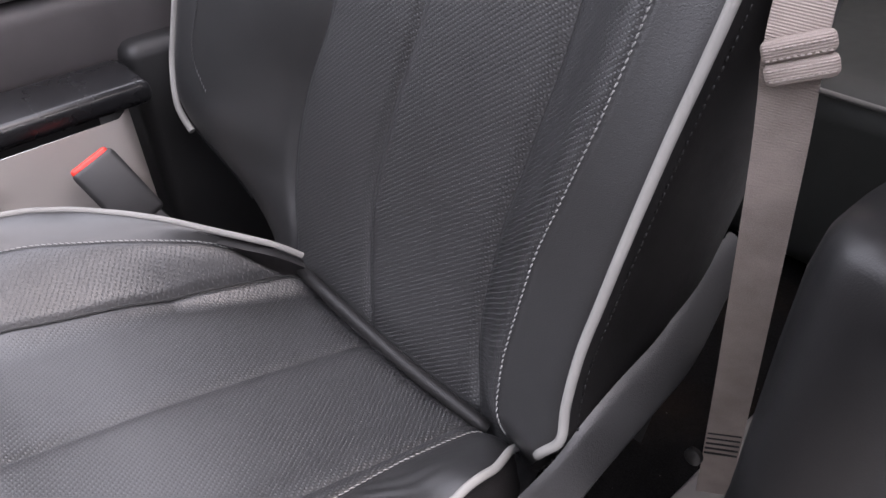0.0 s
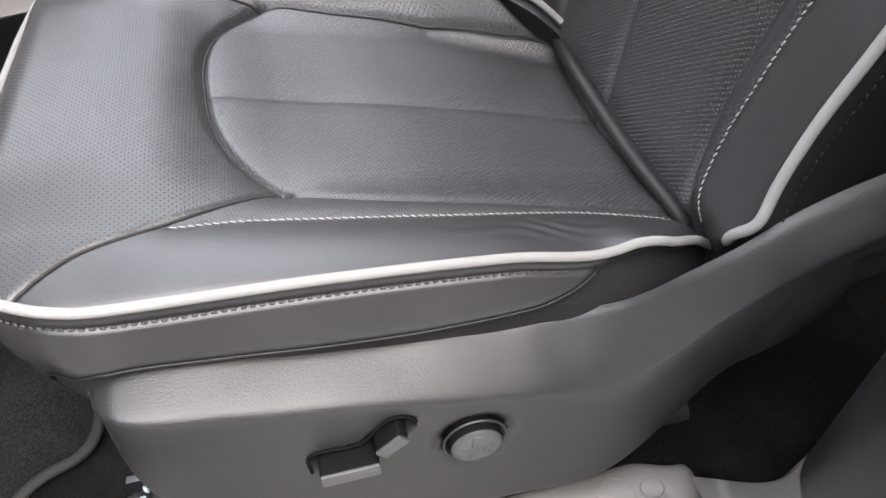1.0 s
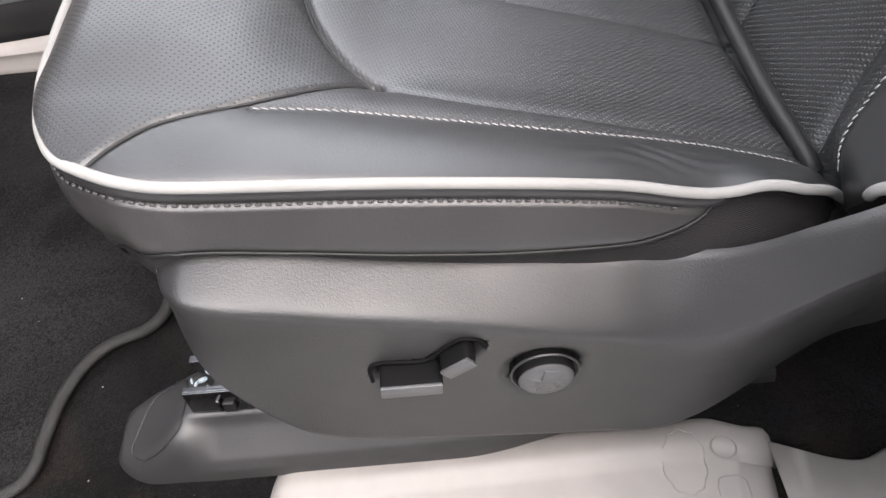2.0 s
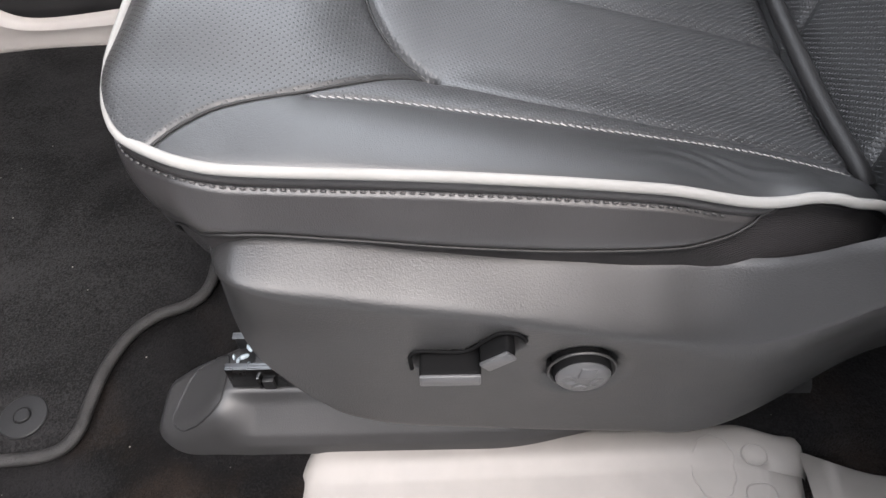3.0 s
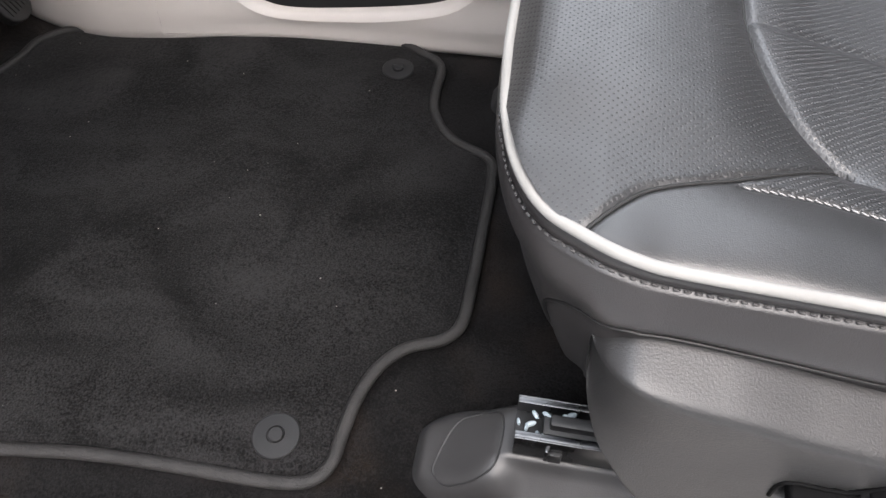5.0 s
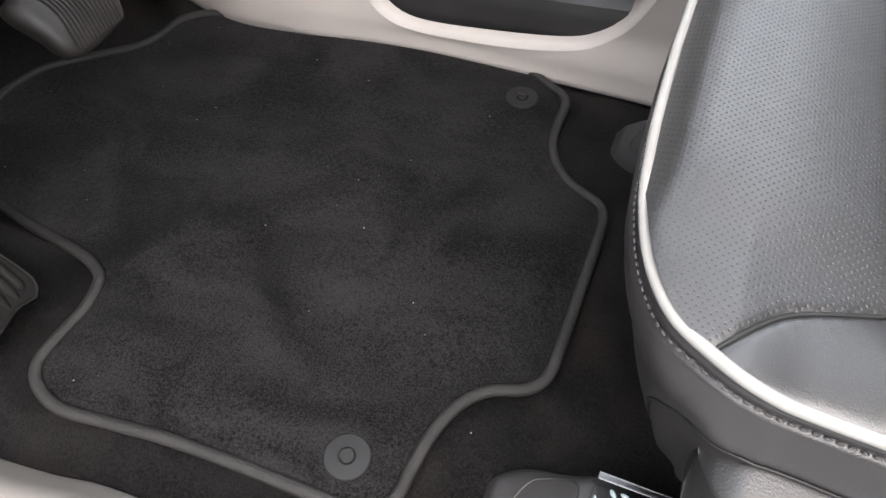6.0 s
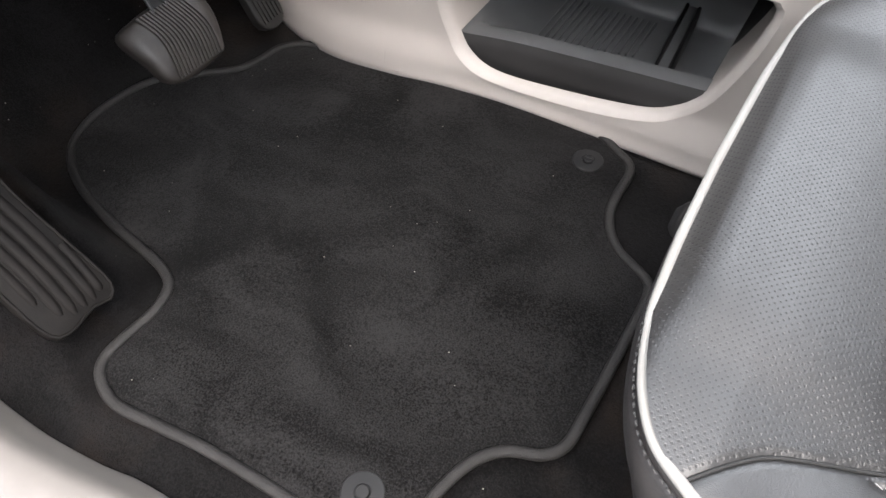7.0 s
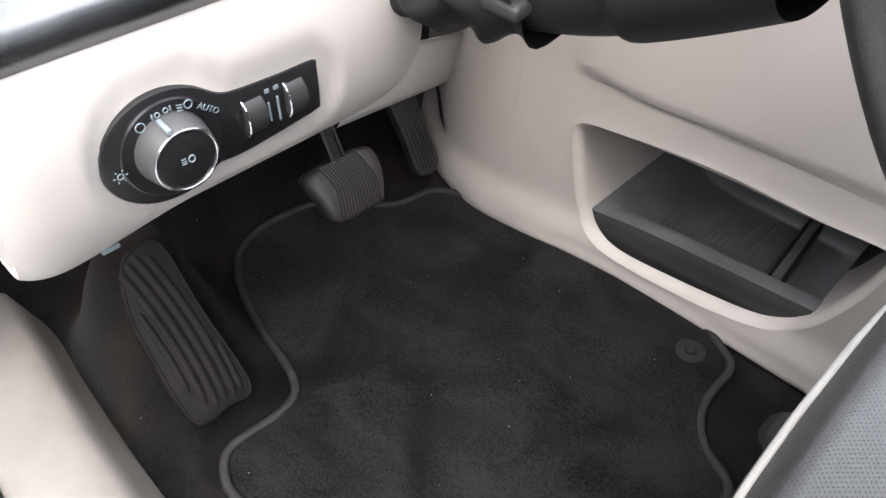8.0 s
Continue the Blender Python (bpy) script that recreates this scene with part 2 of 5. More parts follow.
def shape(verts, faces, angle=40):
    me = bpy.data.meshes.new("shape")
    me.from_pydata([tuple(map(float, v)) for v in verts], [], [tuple(map(int, f)) for f in faces])
    me.validate()
    me.polygons.foreach_set("use_smooth", [True] * len(me.polygons))
    me.set_sharp_from_angle(angle=radians(angle))
    return me


def sheet(x, y, z, keep=None, flip=False, wrap_u=False, wrap_v=False):
    """A mesh from grids of coordinates; keep: which cells to build."""
    nu, nv = x.shape
    ids = np.arange(nu * nv).reshape(nu, nv)
    a = np.vstack([ids, ids[:1]]) if wrap_u else ids
    a = np.hstack([a, a[:, :1]]) if wrap_v else a
    quads = np.stack([a[:-1, :-1], a[1:, :-1], a[1:, 1:], a[:-1, 1:]], -1)
    quads = quads[keep] if keep is not None else quads.reshape(-1, 4)
    if flip:
        quads = quads[:, ::-1]
    verts = np.stack([x.ravel(), y.ravel(), z.ravel()], 1)
    used = np.unique(quads)
    back = np.full(len(verts), -1)
    back[used] = np.arange(len(used))
    return shape(verts[used], back[quads], 60)


def tube(points, r, sides=10, closed=False, squash=1.0, caps=True):
    """A round bar along a line of points; r may vary along it."""
    p = np.asarray(points, float)
    n = len(p)
    r = np.broadcast_to(np.asarray(r, float), (n,))
    tan = (np.roll(p, -1, 0) - np.roll(p, 1, 0)) if closed else np.gradient(p, axis=0)
    tan /= np.linalg.norm(tan, axis=1)[:, None] + 1e-12
    up = np.array([0.0, 0.0, 1.0])
    verts = []
    side = np.cross(tan[0], up)
    if np.linalg.norm(side) < 1e-3:
        side = np.array([1.0, 0, 0])
    for i in range(n):
        side = side - tan[i] * (side @ tan[i])
        side /= np.linalg.norm(side)
        top = np.cross(side, tan[i])
        for k in range(sides):
            w = 2 * math.pi * k / sides
            verts.append(p[i] + r[i] * (math.cos(w) * side + squash * math.sin(w) * top))
    faces = []
    for i in range(n if closed else n - 1):
        j = (i + 1) % n
        for k in range(sides):
            m = (k + 1) % sides
            faces.append((i * sides + k, i * sides + m, j * sides + m, j * sides + k))
    if caps and not closed:
        faces += [tuple(range(sides))[::-1], tuple((n - 1) * sides + k for k in range(sides))]
    return shape(verts, faces, 50)


def box(sx, sy, sz, r=0.002, at=(0, 0, 0), seg=3, turn=None):
    """A rounded block of that size with its middle at a place."""
    bm = bmesh.new()
    bmesh.ops.create_cube(bm, size=1)
    bmesh.ops.scale(bm, vec=(sx, sy, sz), verts=bm.verts)
    if r:
        bmesh.ops.bevel(bm, geom=bm.edges[:], offset=min(r, 0.49 * min(sx, sy, sz)), segments=seg, profile=0.5, affect="EDGES")
    m = Matrix.Translation(at) @ (turn.to_4x4() if turn else Matrix())
    bm.transform(m)
    return finish(bm)


def finish(bm, angle=40):
    me = bpy.data.meshes.new("shape")
    bmesh.ops.recalc_face_normals(bm, faces=bm.faces[:])
    bm.to_mesh(me)
    bm.free()
    me.polygons.foreach_set("use_smooth", [True] * len(me.polygons))
    me.set_sharp_from_angle(angle=radians(angle))
    return me


def turned(profile, sides=48, m=None):
    """A turned body: profile of (radius, height) pairs round the z axis."""
    prof = np.asarray(profile, float)
    w = np.linspace(0, 2 * math.pi, sides, endpoint=False)
    verts = [Vector((r * math.cos(a), r * math.sin(a), h)) for r, h in prof for a in w]
    if m is not None:
        verts = [m @ v for v in verts]
    faces = []
    for i in range(len(prof) - 1):
        for k in range(sides):
            j = (k + 1) % sides
            faces.append((i * sides + k, i * sides + j, (i + 1) * sides + j, (i + 1) * sides + k))
    faces += [tuple(range(sides))[::-1], tuple((len(prof) - 1) * sides + k for k in range(sides))]
    return shape(verts, faces, 35)


def slab(outline, low, high, r=0.002, seg=3, m=None):
    """A flat plate with that outline (x, y) between two heights, its upper rim rounded."""
    bm = bmesh.new()
    base = [bm.verts.new((x, y, low)) for x, y in outline]
    f = bm.faces.new(base)
    up = bmesh.ops.extrude_face_region(bm, geom=[f])
    top = [v for v in up["geom"] if isinstance(v, bmesh.types.BMVert)]
    bmesh.ops.translate(bm, verts=top, vec=(0, 0, high - low))
    if r:
        edges = [e for e in bm.edges if all(abs(v.co.z - high) < 1e-7 for v in e.verts)]
        bmesh.ops.bevel(bm, geom=edges, offset=r, segments=seg, profile=0.5, affect="EDGES")
    if m is not None:
        bm.transform(m)
    return finish(bm)


def joined(meshes):
    """Several pieces of one part as one mesh."""
    verts, faces = [], []
    for me in meshes:
        k = len(verts)
        verts += [tuple(v.co) for v in me.vertices]
        faces += [tuple(k + i for i in p.vertices) for p in me.polygons]
        bpy.data.meshes.remove(me)
    return shape(verts, faces)


def stitches(points, length, gap, r, lift=(0, 0, 0), twist=0.0, squash=1.0):
    """A run of short threads along a line, each slightly tilted."""
    p = np.asarray(points, float)
    s = np.r_[0, np.cumsum(np.linalg.norm(np.diff(p, axis=0), axis=1))]
    verts, faces = [], []
    rng = random.Random(5)
    k = 0.0
    while k + length < s[-1]:
        a, b = (np.array([np.interp(q, s, p[:, j]) for j in range(3)]) + lift for q in (k, k + length))
        t = (b - a) / np.linalg.norm(b - a)
        side = np.cross(t, (0.0, 0.0, 1.0))
        side /= np.linalg.norm(side) + 1e-9
        top = np.cross(side, t)
        w = twist + rng.uniform(-0.08, 0.08)
        base = len(verts)
        for q, f in ((0.0, 0.35), (0.18, 0.95), (0.5, 1.0), (0.82, 0.95), (1.0, 0.35)):
            c = a + (b - a) * q + side * (q - 0.5) * w * length
            for e in range(6):
                an = math.pi * e / 3
                verts.append(c + r * f * (math.cos(an) * side + squash * math.sin(an) * top))
        for i in range(4):
            for e in range(6):
                m = (e + 1) % 6
                faces.append((base + i * 6 + e, base + i * 6 + m, base + i * 6 + 6 + m, base + i * 6 + 6 + e))
        k += length + gap
    return shape(verts, faces, 80)


def thing(name, label, category, kind="", group="", at=(0, 0, 0)):
    ob = new(name)
    ob.empty_display_size = 0.02
    ob.location = at
    return tagged(ob, label, category, group, kind)


def part(name, me, mat, parent=None, label=""):
    """Links a mesh as one object under a thing or under a part."""
    me.materials.clear()
    me.materials.append(mat)
    me.name = name
    ob = new(name, me)
    if parent is not None:
        ob.parent = parent
        if not parent.data:
            ob.matrix_parent_inverse = Matrix.Translation(parent.location).inverted()
    return tagged(ob, label) if label else ob


def whole(name, me, mat, label, category, kind="", group=""):
    """A thing that is one mesh."""
    return tagged(part(name, me, mat), label, category, group, kind)

# ---- the cabin: floor, sill, console wall, dashboard, shell ----
FLOOR_X = np.linspace(-1.05, 1.9, 300)
FLOOR_Y = np.linspace(-0.10, 0.75, 120)


def floor_height(x, y):
    rise = 0.95 * np.maximum(0, -0.80 - x) + 0.35 * step(x, -0.74, -0.84) * 0.06
    left = 1.1 * np.maximum(0, -0.500 - x) * (1 - step(y, 0.085, 0.150)) * step(y, -0.080, 0.020) * (1 - step(-x, 0.66, 0.80))
    left = left - 0.02 * step(x, 0.09, 0.14) * (1 - step(y, 0.0, 0.012))
    lumps = 0.002 * np.sin(x * 31 + 2 * np.sin(y * 17)) * np.sin(y * 27 + 1)
    return rise + left + lumps - 0.003


gx, gy = np.meshgrid(FLOOR_X, FLOOR_Y, indexing="ij")
whole("floor", sheet(gx, gy, floor_height(gx, gy)), CARPET, "black cut-pile carpet covering the footwell floor", "carpet", "structure")

# sill and kick panel beside the footwell
SILL_X = np.linspace(-1.0, 0.16, 70)


def sill_rows(x):
    top = 0.054 + 0.012 * step(-x, 0.3, 0.95)
    edge = ease(x, [-1.0, -0.78, -0.59, -0.47, -0.38, -0.335, -0.29, -0.1, 0.16], [-0.05, -0.056, -0.071, -0.075, -0.068, -0.060, -0.058, -0.062, -0.064])
    rows = [(edge + 0.004, -0.02 + 0 * x), (edge, 0.002 + 0 * x), (edge - 0.004, 0.008 + 0 * x), (edge - 0.016, top * 0.55), (edge - 0.026, top * 0.88),
            (edge - 0.036, top * 0.99), (edge - 0.055, top + 0.002), (edge - 0.085, top), (edge - 0.12, top - 0.006), (edge - 0.132, top - 0.014), (edge - 0.134, top - 0.06)]
    return rows


rows = sill_rows(SILL_X)
sy = np.stack([r[0] for r in rows], 1)
sz = np.stack([r[1] for r in rows], 1)
sx = np.repeat(SILL_X[:, None], sy.shape[1], 1)
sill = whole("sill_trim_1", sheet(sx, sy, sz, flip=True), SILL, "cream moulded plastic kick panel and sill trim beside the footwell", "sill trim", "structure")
seal = spline([(-1.0, -0.20, 0.075), (-0.7, -0.207, 0.06), (-0.46, -0.218, 0.035), (-0.2, -0.205, 0.03), (0.14, -0.208, 0.03)], 60)
whole("door_seal", tube(seal, 0.012, 10), PLASTIC, "black rubber door seal running along the sill", "door seal", "structure")

# raised sill cover beside the seat
cover = thing("sill_cover", "raised cream plastic sill cover beside the seat base", "sill trim", "structure")
CX = np.linspace(0.0, 1.0, 90)
prof = [(0.010, -0.05), (0.010, 0.004), (0.007, 0.010), (0.000, 0.013), (-0.012, 0.0135), (-0.020, 0.012), (-0.027, 0.006), (-0.033, 0.004), (-0.09, 0.0), (-0.15, -0.004), (-0.19, -0.012), (-0.20, -0.06)]
cu, cv = np.meshgrid(CX, np.arange(len(prof)), indexing="ij")
py = np.array([p[0] for p in prof])[cv]
pz = np.array([p[1] for p in prof])[cv]
left_end = 0.117 + 0.30 * (py - 0.005) * (py < 0.005)
xx = left_end + cu * (0.572 - left_end + 0.10 * np.minimum(py, 0))
drop = 0.045 * (np.exp(-cu * 70) + np.exp(-(1 - cu) * 55))
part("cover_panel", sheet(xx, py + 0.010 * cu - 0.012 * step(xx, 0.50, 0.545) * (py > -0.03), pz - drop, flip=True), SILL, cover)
ring = [(0.513 + 0.011 * math.cos(a), -0.014 + 0.010 * math.sin(a), 0.0132) for a in np.linspace(0, 2 * math.pi, 28, endpoint=False)]
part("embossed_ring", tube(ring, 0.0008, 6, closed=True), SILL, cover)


def cover_z(y):
    """Height of the cover over its inner edge, a hair proud."""
    return float(np.interp(y - 0.009, [p[0] for p in prof[:1:-1]], [p[1] for p in prof[:1:-1]])) + 0.0001


turn = np.linspace(0, 2 * math.pi, 80, endpoint=False)
for cx, cy, rx, ry, wave, square in ((0.478, -0.022, 0.018, 0.026, 0.07, 2), (0.515, -0.052, 0.013, 0.016, 0.0, 4)):
    lobes = []
    for a in turn:
        grow = (abs(math.cos(a)) ** square + abs(math.sin(a)) ** square) ** (-1 / square) * (1 + wave * abs(math.sin(5 * a)))
        y = cy + ry * grow * math.sin(a)
        lobes.append((cx + rx * grow * math.cos(a), y, cover_z(y)))
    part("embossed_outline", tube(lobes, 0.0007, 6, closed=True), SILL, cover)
prof = [(0.0, -0.07), (-0.001, -0.012), (-0.006, -0.004), (-0.05, -0.004), (-0.10, -0.006), (-0.19, -0.012), (-0.2, -0.06)]
cu, cv = np.meshgrid(np.linspace(0.555, 1.25, 90), np.arange(len(prof)), indexing="ij")
inner = ease(cu, [0.555, 0.633, 0.66, 0.72, 1.25], [-0.004, -0.029, -0.021, 0.002, 0.002])
lift = ease(cu, [0.555, 0.635, 0.67, 0.74, 1.25], [0.011, 0.011, 0.022, 0.04, 0.04])
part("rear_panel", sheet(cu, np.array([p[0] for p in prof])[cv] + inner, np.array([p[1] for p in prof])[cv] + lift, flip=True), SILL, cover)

# console wall with the opening of its storage bin
BIN_C = (-0.203, 0.155)


def wall_y(x, z):
    foot = ease(x, [-0.80, -0.72, -0.67, -0.62, -0.56, -0.47, -0.39, -0.29, -0.1, 0.05, 0.5], [0.66, 0.604, 0.579, 0.564, 0.556, 0.567, 0.584, 0.597, 0.604, 0.608, 0.618])
    crease = 0.292 + 0.05 * (x + 0.3) + 0.03 * step(-x, 0.30, 0.50)
    lean = 0.004 * step(z, 0.0, 0.03) + 0.014 * step(z, 0.028, 0.085) + 0.02 * step(-x, 0.40, 0.60) * step(z, 0.08, 0.35)
    pad = -0.006 * step(z, crease, crease + 0.014) * step(x, -0.44, -0.40) * step(-x - 0.25 * (z - 0.36), -0.325, -0.300)
    tuck = 0.012 * step(0.006 - z, 0.0, 0.012)
    return foot + lean + pad + tuck - 0.010 - 0.010 * x


BIN_EDGE = [(-0.405, 0.190), (-0.407, 0.215), (-0.394, 0.230), (-0.330, 0.234), (-0.20, 0.240), (-0.10, 0.243), (-0.03, 0.249), (-0.011, 0.247), (-0.006, 0.236), (-0.009, 0.210),
            (-0.020, 0.168), (-0.044, 0.110), (-0.072, 0.079), (-0.113, 0.061), (-0.222, 0.047), (-0.313, 0.043), (-0.360, 0.062), (-0.381, 0.095), (-0.392, 0.130)]


def bin_loop(grow, n=96):
    """The opening's outline, widened by a margin."""
    p = spline(BIN_EDGE, n, True)
    d = p - np.array(BIN_C)
    return p + d * grow / np.linalg.norm(d, axis=1)[:, None]


console = thing("console_wall", "cream moulded side of the centre console with an open storage bin", "console", "structure")
X0, X1, Z0, Z1 = -0.475, 0.04, 0.012, 0.30
hole = bin_loop(0.0)
lip = bin_loop(0.011)
dirs = hole - np.array(BIN_C)
reach = np.minimum(np.where(dirs[:, 0] > 0, X1 - BIN_C[0], BIN_C[0] - X0) / (np.abs(dirs[:, 0]) + 1e-9), np.where(dirs[:, 1] > 0, Z1 - BIN_C[1], BIN_C[1] - Z0) / (np.abs(dirs[:, 1]) + 1e-9))
rim = np.array(BIN_C) + dirs * reach[:, None]
for cx, cz in ((X0, Z0), (X0, Z1), (X1, Z0), (X1, Z1)):
    rim[np.argmin(np.hypot(rim[:, 0] - cx, rim[:, 1] - cz))] = (cx, cz)
k = np.linspace(0, 1, 14)[:, None, None]
ring = lip[None] + (rim - lip)[None] * k
rx, rz = ring[..., 0], ring[..., 1]
ry = wall_y(rx, rz) - 0.002 * np.exp(-k[..., 0] * 6)
part("bin_surround", sheet(rx, ry, rz, wrap_v=True), CREAM, console)
flare = [lip + (hole - lip) * f for f in (0.0, 0.55, 0.9, 1.0, 1.0, 1.0, 1.0)]
deep = [-0.002, 0.0005, 0.005, 0.013, 0.12, 0.20, 0.29]
fx = np.stack([f[:, 0] for f in flare])
fz = np.stack([f[:, 1] for f in flare])
fy = np.stack([wall_y(f[:, 0], f[:, 1]) + d for f, d in zip(flare, deep)])
upper = np.broadcast_to((hole[:, 1] > 0.078 + 0.09 * (hole[:, 0] + 0.395))[None, :], (3, len(hole)))
part("bin_lining", sheet(fx[:4], fy[:4], fz[:4], flip=True, wrap_v=True), CREAM, console)
part("bin_lining", sheet(fx[3:5], fy[3:5], fz[3:5], upper[:1], flip=True, wrap_v=True), CREAM, console)
end = upper[:2] & (hole[:, 0] < -0.375)[None, :]
part("bin_lining", sheet(fx[4:], fy[4:], fz[4:], end, flip=True, wrap_v=True), CREAM, console)
part("bin_sleeve", sheet(fx[4:], fy[4:], fz[4:], upper[:2] & ~end, flip=True, wrap_v=True), PLASTIC, console, "black inner sleeve of the bin")
part("bin_back", box(0.46, 0.01, 0.30, 0.002, (-0.22, 0.90, 0.155)), PLASTIC, console)
for nm, xs, zs in (("front_wall", (-0.80, X0, 45), (-0.01, 0.50, 40)), ("rear_wall", (X1, 0.485, 40), (-0.01, 0.372, 40)), ("upper_wall", (X0, X1, 50), (Z1, 0.50, 24)), ("lower_wall", (X0, X1, 50), (-0.01, Z0, 5))):
    gx, gz = np.meshgrid(np.linspace(*xs), np.linspace(*zs), indexing="ij")
    gy = wall_y(gx, gz)
    if nm == "rear_wall":
        gy = gy + 0.035 * step(gx, 0.455, 0.487) ** 2
    part(nm, sheet(gx, gy, gz), CREAM, console)
part("panel_joint", tube([(-0.513, float(wall_y(-0.513, z)) - 0.0002, z) for z in np.linspace(0.10, 0.30, 30)], 0.0005, 6), JOINT, console, "fine joint between two panels")
line = spline([(-0.511, 0.296), (-0.473, 0.299), (-0.435, 0.308), (-0.405, 0.322)], 30)
part("panel_joint", tube([(x, float(wall_y(x, z)) + 0.0002, z) for x, z in line], 0.0006, 6), JOINT, console)

# bin tray
tray = thing("bin_tray", "black moulded tray with a ribbed floor inside the console bin", "storage tray")
tu, tv = np.meshgrid(np.linspace(-0.412, 0.02, 90), np.linspace(0, 1, 60), indexing="ij")
front = wall_y(tu[:, :1], 0.09) + 0.016
ty = front + tv * (0.888 - front)
rim_z = 0.077 + 0.09 * (tu + 0.395) + 0.020 * step(-tu, 0.37, 0.41)
back_at = 0.845 + 0.03 * step(-tu, 0.20, 0.40)
bed = 0.034 + 0.045 * (tu + 0.40) * 0.6 + 0.075 * step(tu, -0.075, -0.01) ** 2 + 0.066 * step(-tu, 0.29, 0.41) ** 1.3 + 0.13 * step(ty, back_at, back_at + 0.035) * step(tu, -0.36, -0.28)
inner = step(tv, 0.10, 0.17)
bed = rim_z * (1 - inner) + np.minimum(bed, 0.24) * inner
part("tray_body", sheet(tu, ty, bed), TRAY, tray)
fu, fv = np.meshgrid(np.linspace(-0.445, 0.02, 60), np.linspace(0, 1, 10), indexing="ij")
fy = wall_y(fu, 0.09 + 0 * fu) + 0.014 - 0.004 * np.sin(fv * 1.9) + 0.008 * fv ** 6
fz = 0.012 + fv * (0.065 + 0.09 * (fu + 0.395) + 0.020 * step(-fu, 0.37, 0.41))
part("tray_front", sheet(fu, fy, fz), GREY_PLASTIC, tray)
for i in range(18):
    x = -0.335 + i * 0.0098
    z = 0.034 + 0.045 * (x + 0.40) * 0.6
    part("rib", box(0.0036, 0.125 - 0.002 * i, 0.0045, 0.0008, (x, 0.765 + 0.001 * i, z + 0.0008), 1), TRAY, tray)
for dx in (-0.009, 0.009):
    part("divider", box(0.0055, 0.165, 0.030, 0.0025, (-0.122 + dx, 0.775, 0.056), 2, Matrix.Rotation(radians(4), 3, "Z")), PLASTIC, tray)
part("divider_top", box(0.016, 0.163, 0.026, 0.004, (-0.122, 0.775, 0.056), 2, Matrix.Rotation(radians(4), 3, "Z")), TRAY, tray)

# upper console beside the seat
part("top_strip", box(0.62, 0.10, 0.028, 0.010, (0.20, 0.672, 0.390), 4), GLOSS, console, "dark satin strip along the console's top")
part("bright_strip", box(0.44, 0.045, 0.006, 0.002, (0.12, 0.700, 0.407), 2, Matrix.Rotation(radians(-2), 3, "Y")), SATIN_METAL, console)
armrest = thing("armrest", "dark leather-covered centre armrest with a bright edge", "armrest")
part("pad", box(1.0, 0.22, 0.118, 0.030, (0.72, 0.842, 0.4415), 5), leather("taupe_leather", (0.066, 0.060, 0.062), 0.5), armrest)
part("edge_strip", box(0.50, 0.225, 0.014, 0.006, (0.47, 0.842, 0.508), 3), SATIN_METAL, armrest)

part("rear_block", box(0.75, 0.26, 0.42, 0.02, (0.89, 0.835, 0.205), 3), PLASTIC, console, "black rear end of the console")
# flat black patch laid on the wall, painting the shade of a gap
slot = [(-0.730, 0.142), (-0.702, 0.146), (-0.682, 0.118), (-0.666, 0.080), (-0.690, 0.096)]
part("panel_slot", shape([(x, float(wall_y(x, z)) - 0.0015, z) for x, z in slot], [(0, 1, 2, 3, 4)]), PLASTIC, console, "flat black patch painting the shade of a narrow gap at the console edge")

# dashboard: lower panel
dash = thing("dashboard_lower_panel", "cream padded lower dashboard panel with the light switch set in", "dashboard", "structure")
sec = np.array([(-0.36, 0.632), (-0.335, 0.637), (-0.318, 0.638), (-0.307, 0.632), (-0.301, 0.618), (-0.297, 0.604), (-0.295, 0.585), (-0.297, 0.560), (-0.304, 0.540), (-0.316, 0.524), (-0.329, 0.514), (-0.340, 0.508), (-0.352, 0.506), (-0.40, 0.512), (-0.62, 0.55)])
sec = spline(sec, 54)
DY = np.linspace(-0.110, 0.214, 90)
du, dv = np.meshgrid(DY, np.arange(len(sec)), indexing="ij")
dx, dz = sec[:, 0][dv], sec[:, 1][dv]
end = np.exp(-(du + 0.110) / 0.010) * 0.014 + np.exp(-(0.214 - du) / 0.022) * 0.055
pocket = 0.0045 * step(-np.minimum(np.hypot((du + 0.013) * 0.92, dz - 0.577), away(du, dz, [(0.0, 0.574), (0.070, 0.573)]) + 0.013), -0.0475, -0.0420)
sag = 0.010 * step(-du, 0.0, 0.10) * step(-dz, -0.545, -0.515)
part("panel", sheet(dx - end - pocket, du, dz - sag - 0.012 * (du - 0.02), flip=False), CREAM, dash)
cap = np.array([(x - 0.02, z) for x, z in sec])
part("end_cap", shape([(x + 0.006, -0.110, z + 0.0017) for x, z in cap] + [(-0.62, -0.110, 0.66)], [tuple(range(len(cap) + 1))]), CREAM, dash)
part("access_flap", box(0.10, 0.038, 0.006, 0.002, (-0.381, -0.059, 0.5035), 2, Matrix.Rotation(radians(-6), 3, "Y")), PLASTIC, dash)
part("clip", box(0.003, 0.012, 0.004, 0.001, (-0.3345, -0.058, 0.5015), 2), LEGEND, dash)
# recessed part of the panel behind the steering column
ru, rv = np.meshgrid(np.linspace(0.17, 0.72, 30), np.linspace(0, 1, 14), indexing="ij")
knee_y = ru * 0.62 + 0.085
low_x, low_z = -0.436 - 0.52 * (knee_y - 0.20), 0.406 - 0.51 * (knee_y - 0.20)
part("column_surround", sheet(low_x + 0.022 * rv - 0.012 * np.exp(-rv / 0.05), knee_y + 0.02 * rv, low_z + 0.105 * np.minimum(rv, 0.85), flip=False), CREAM, dash)
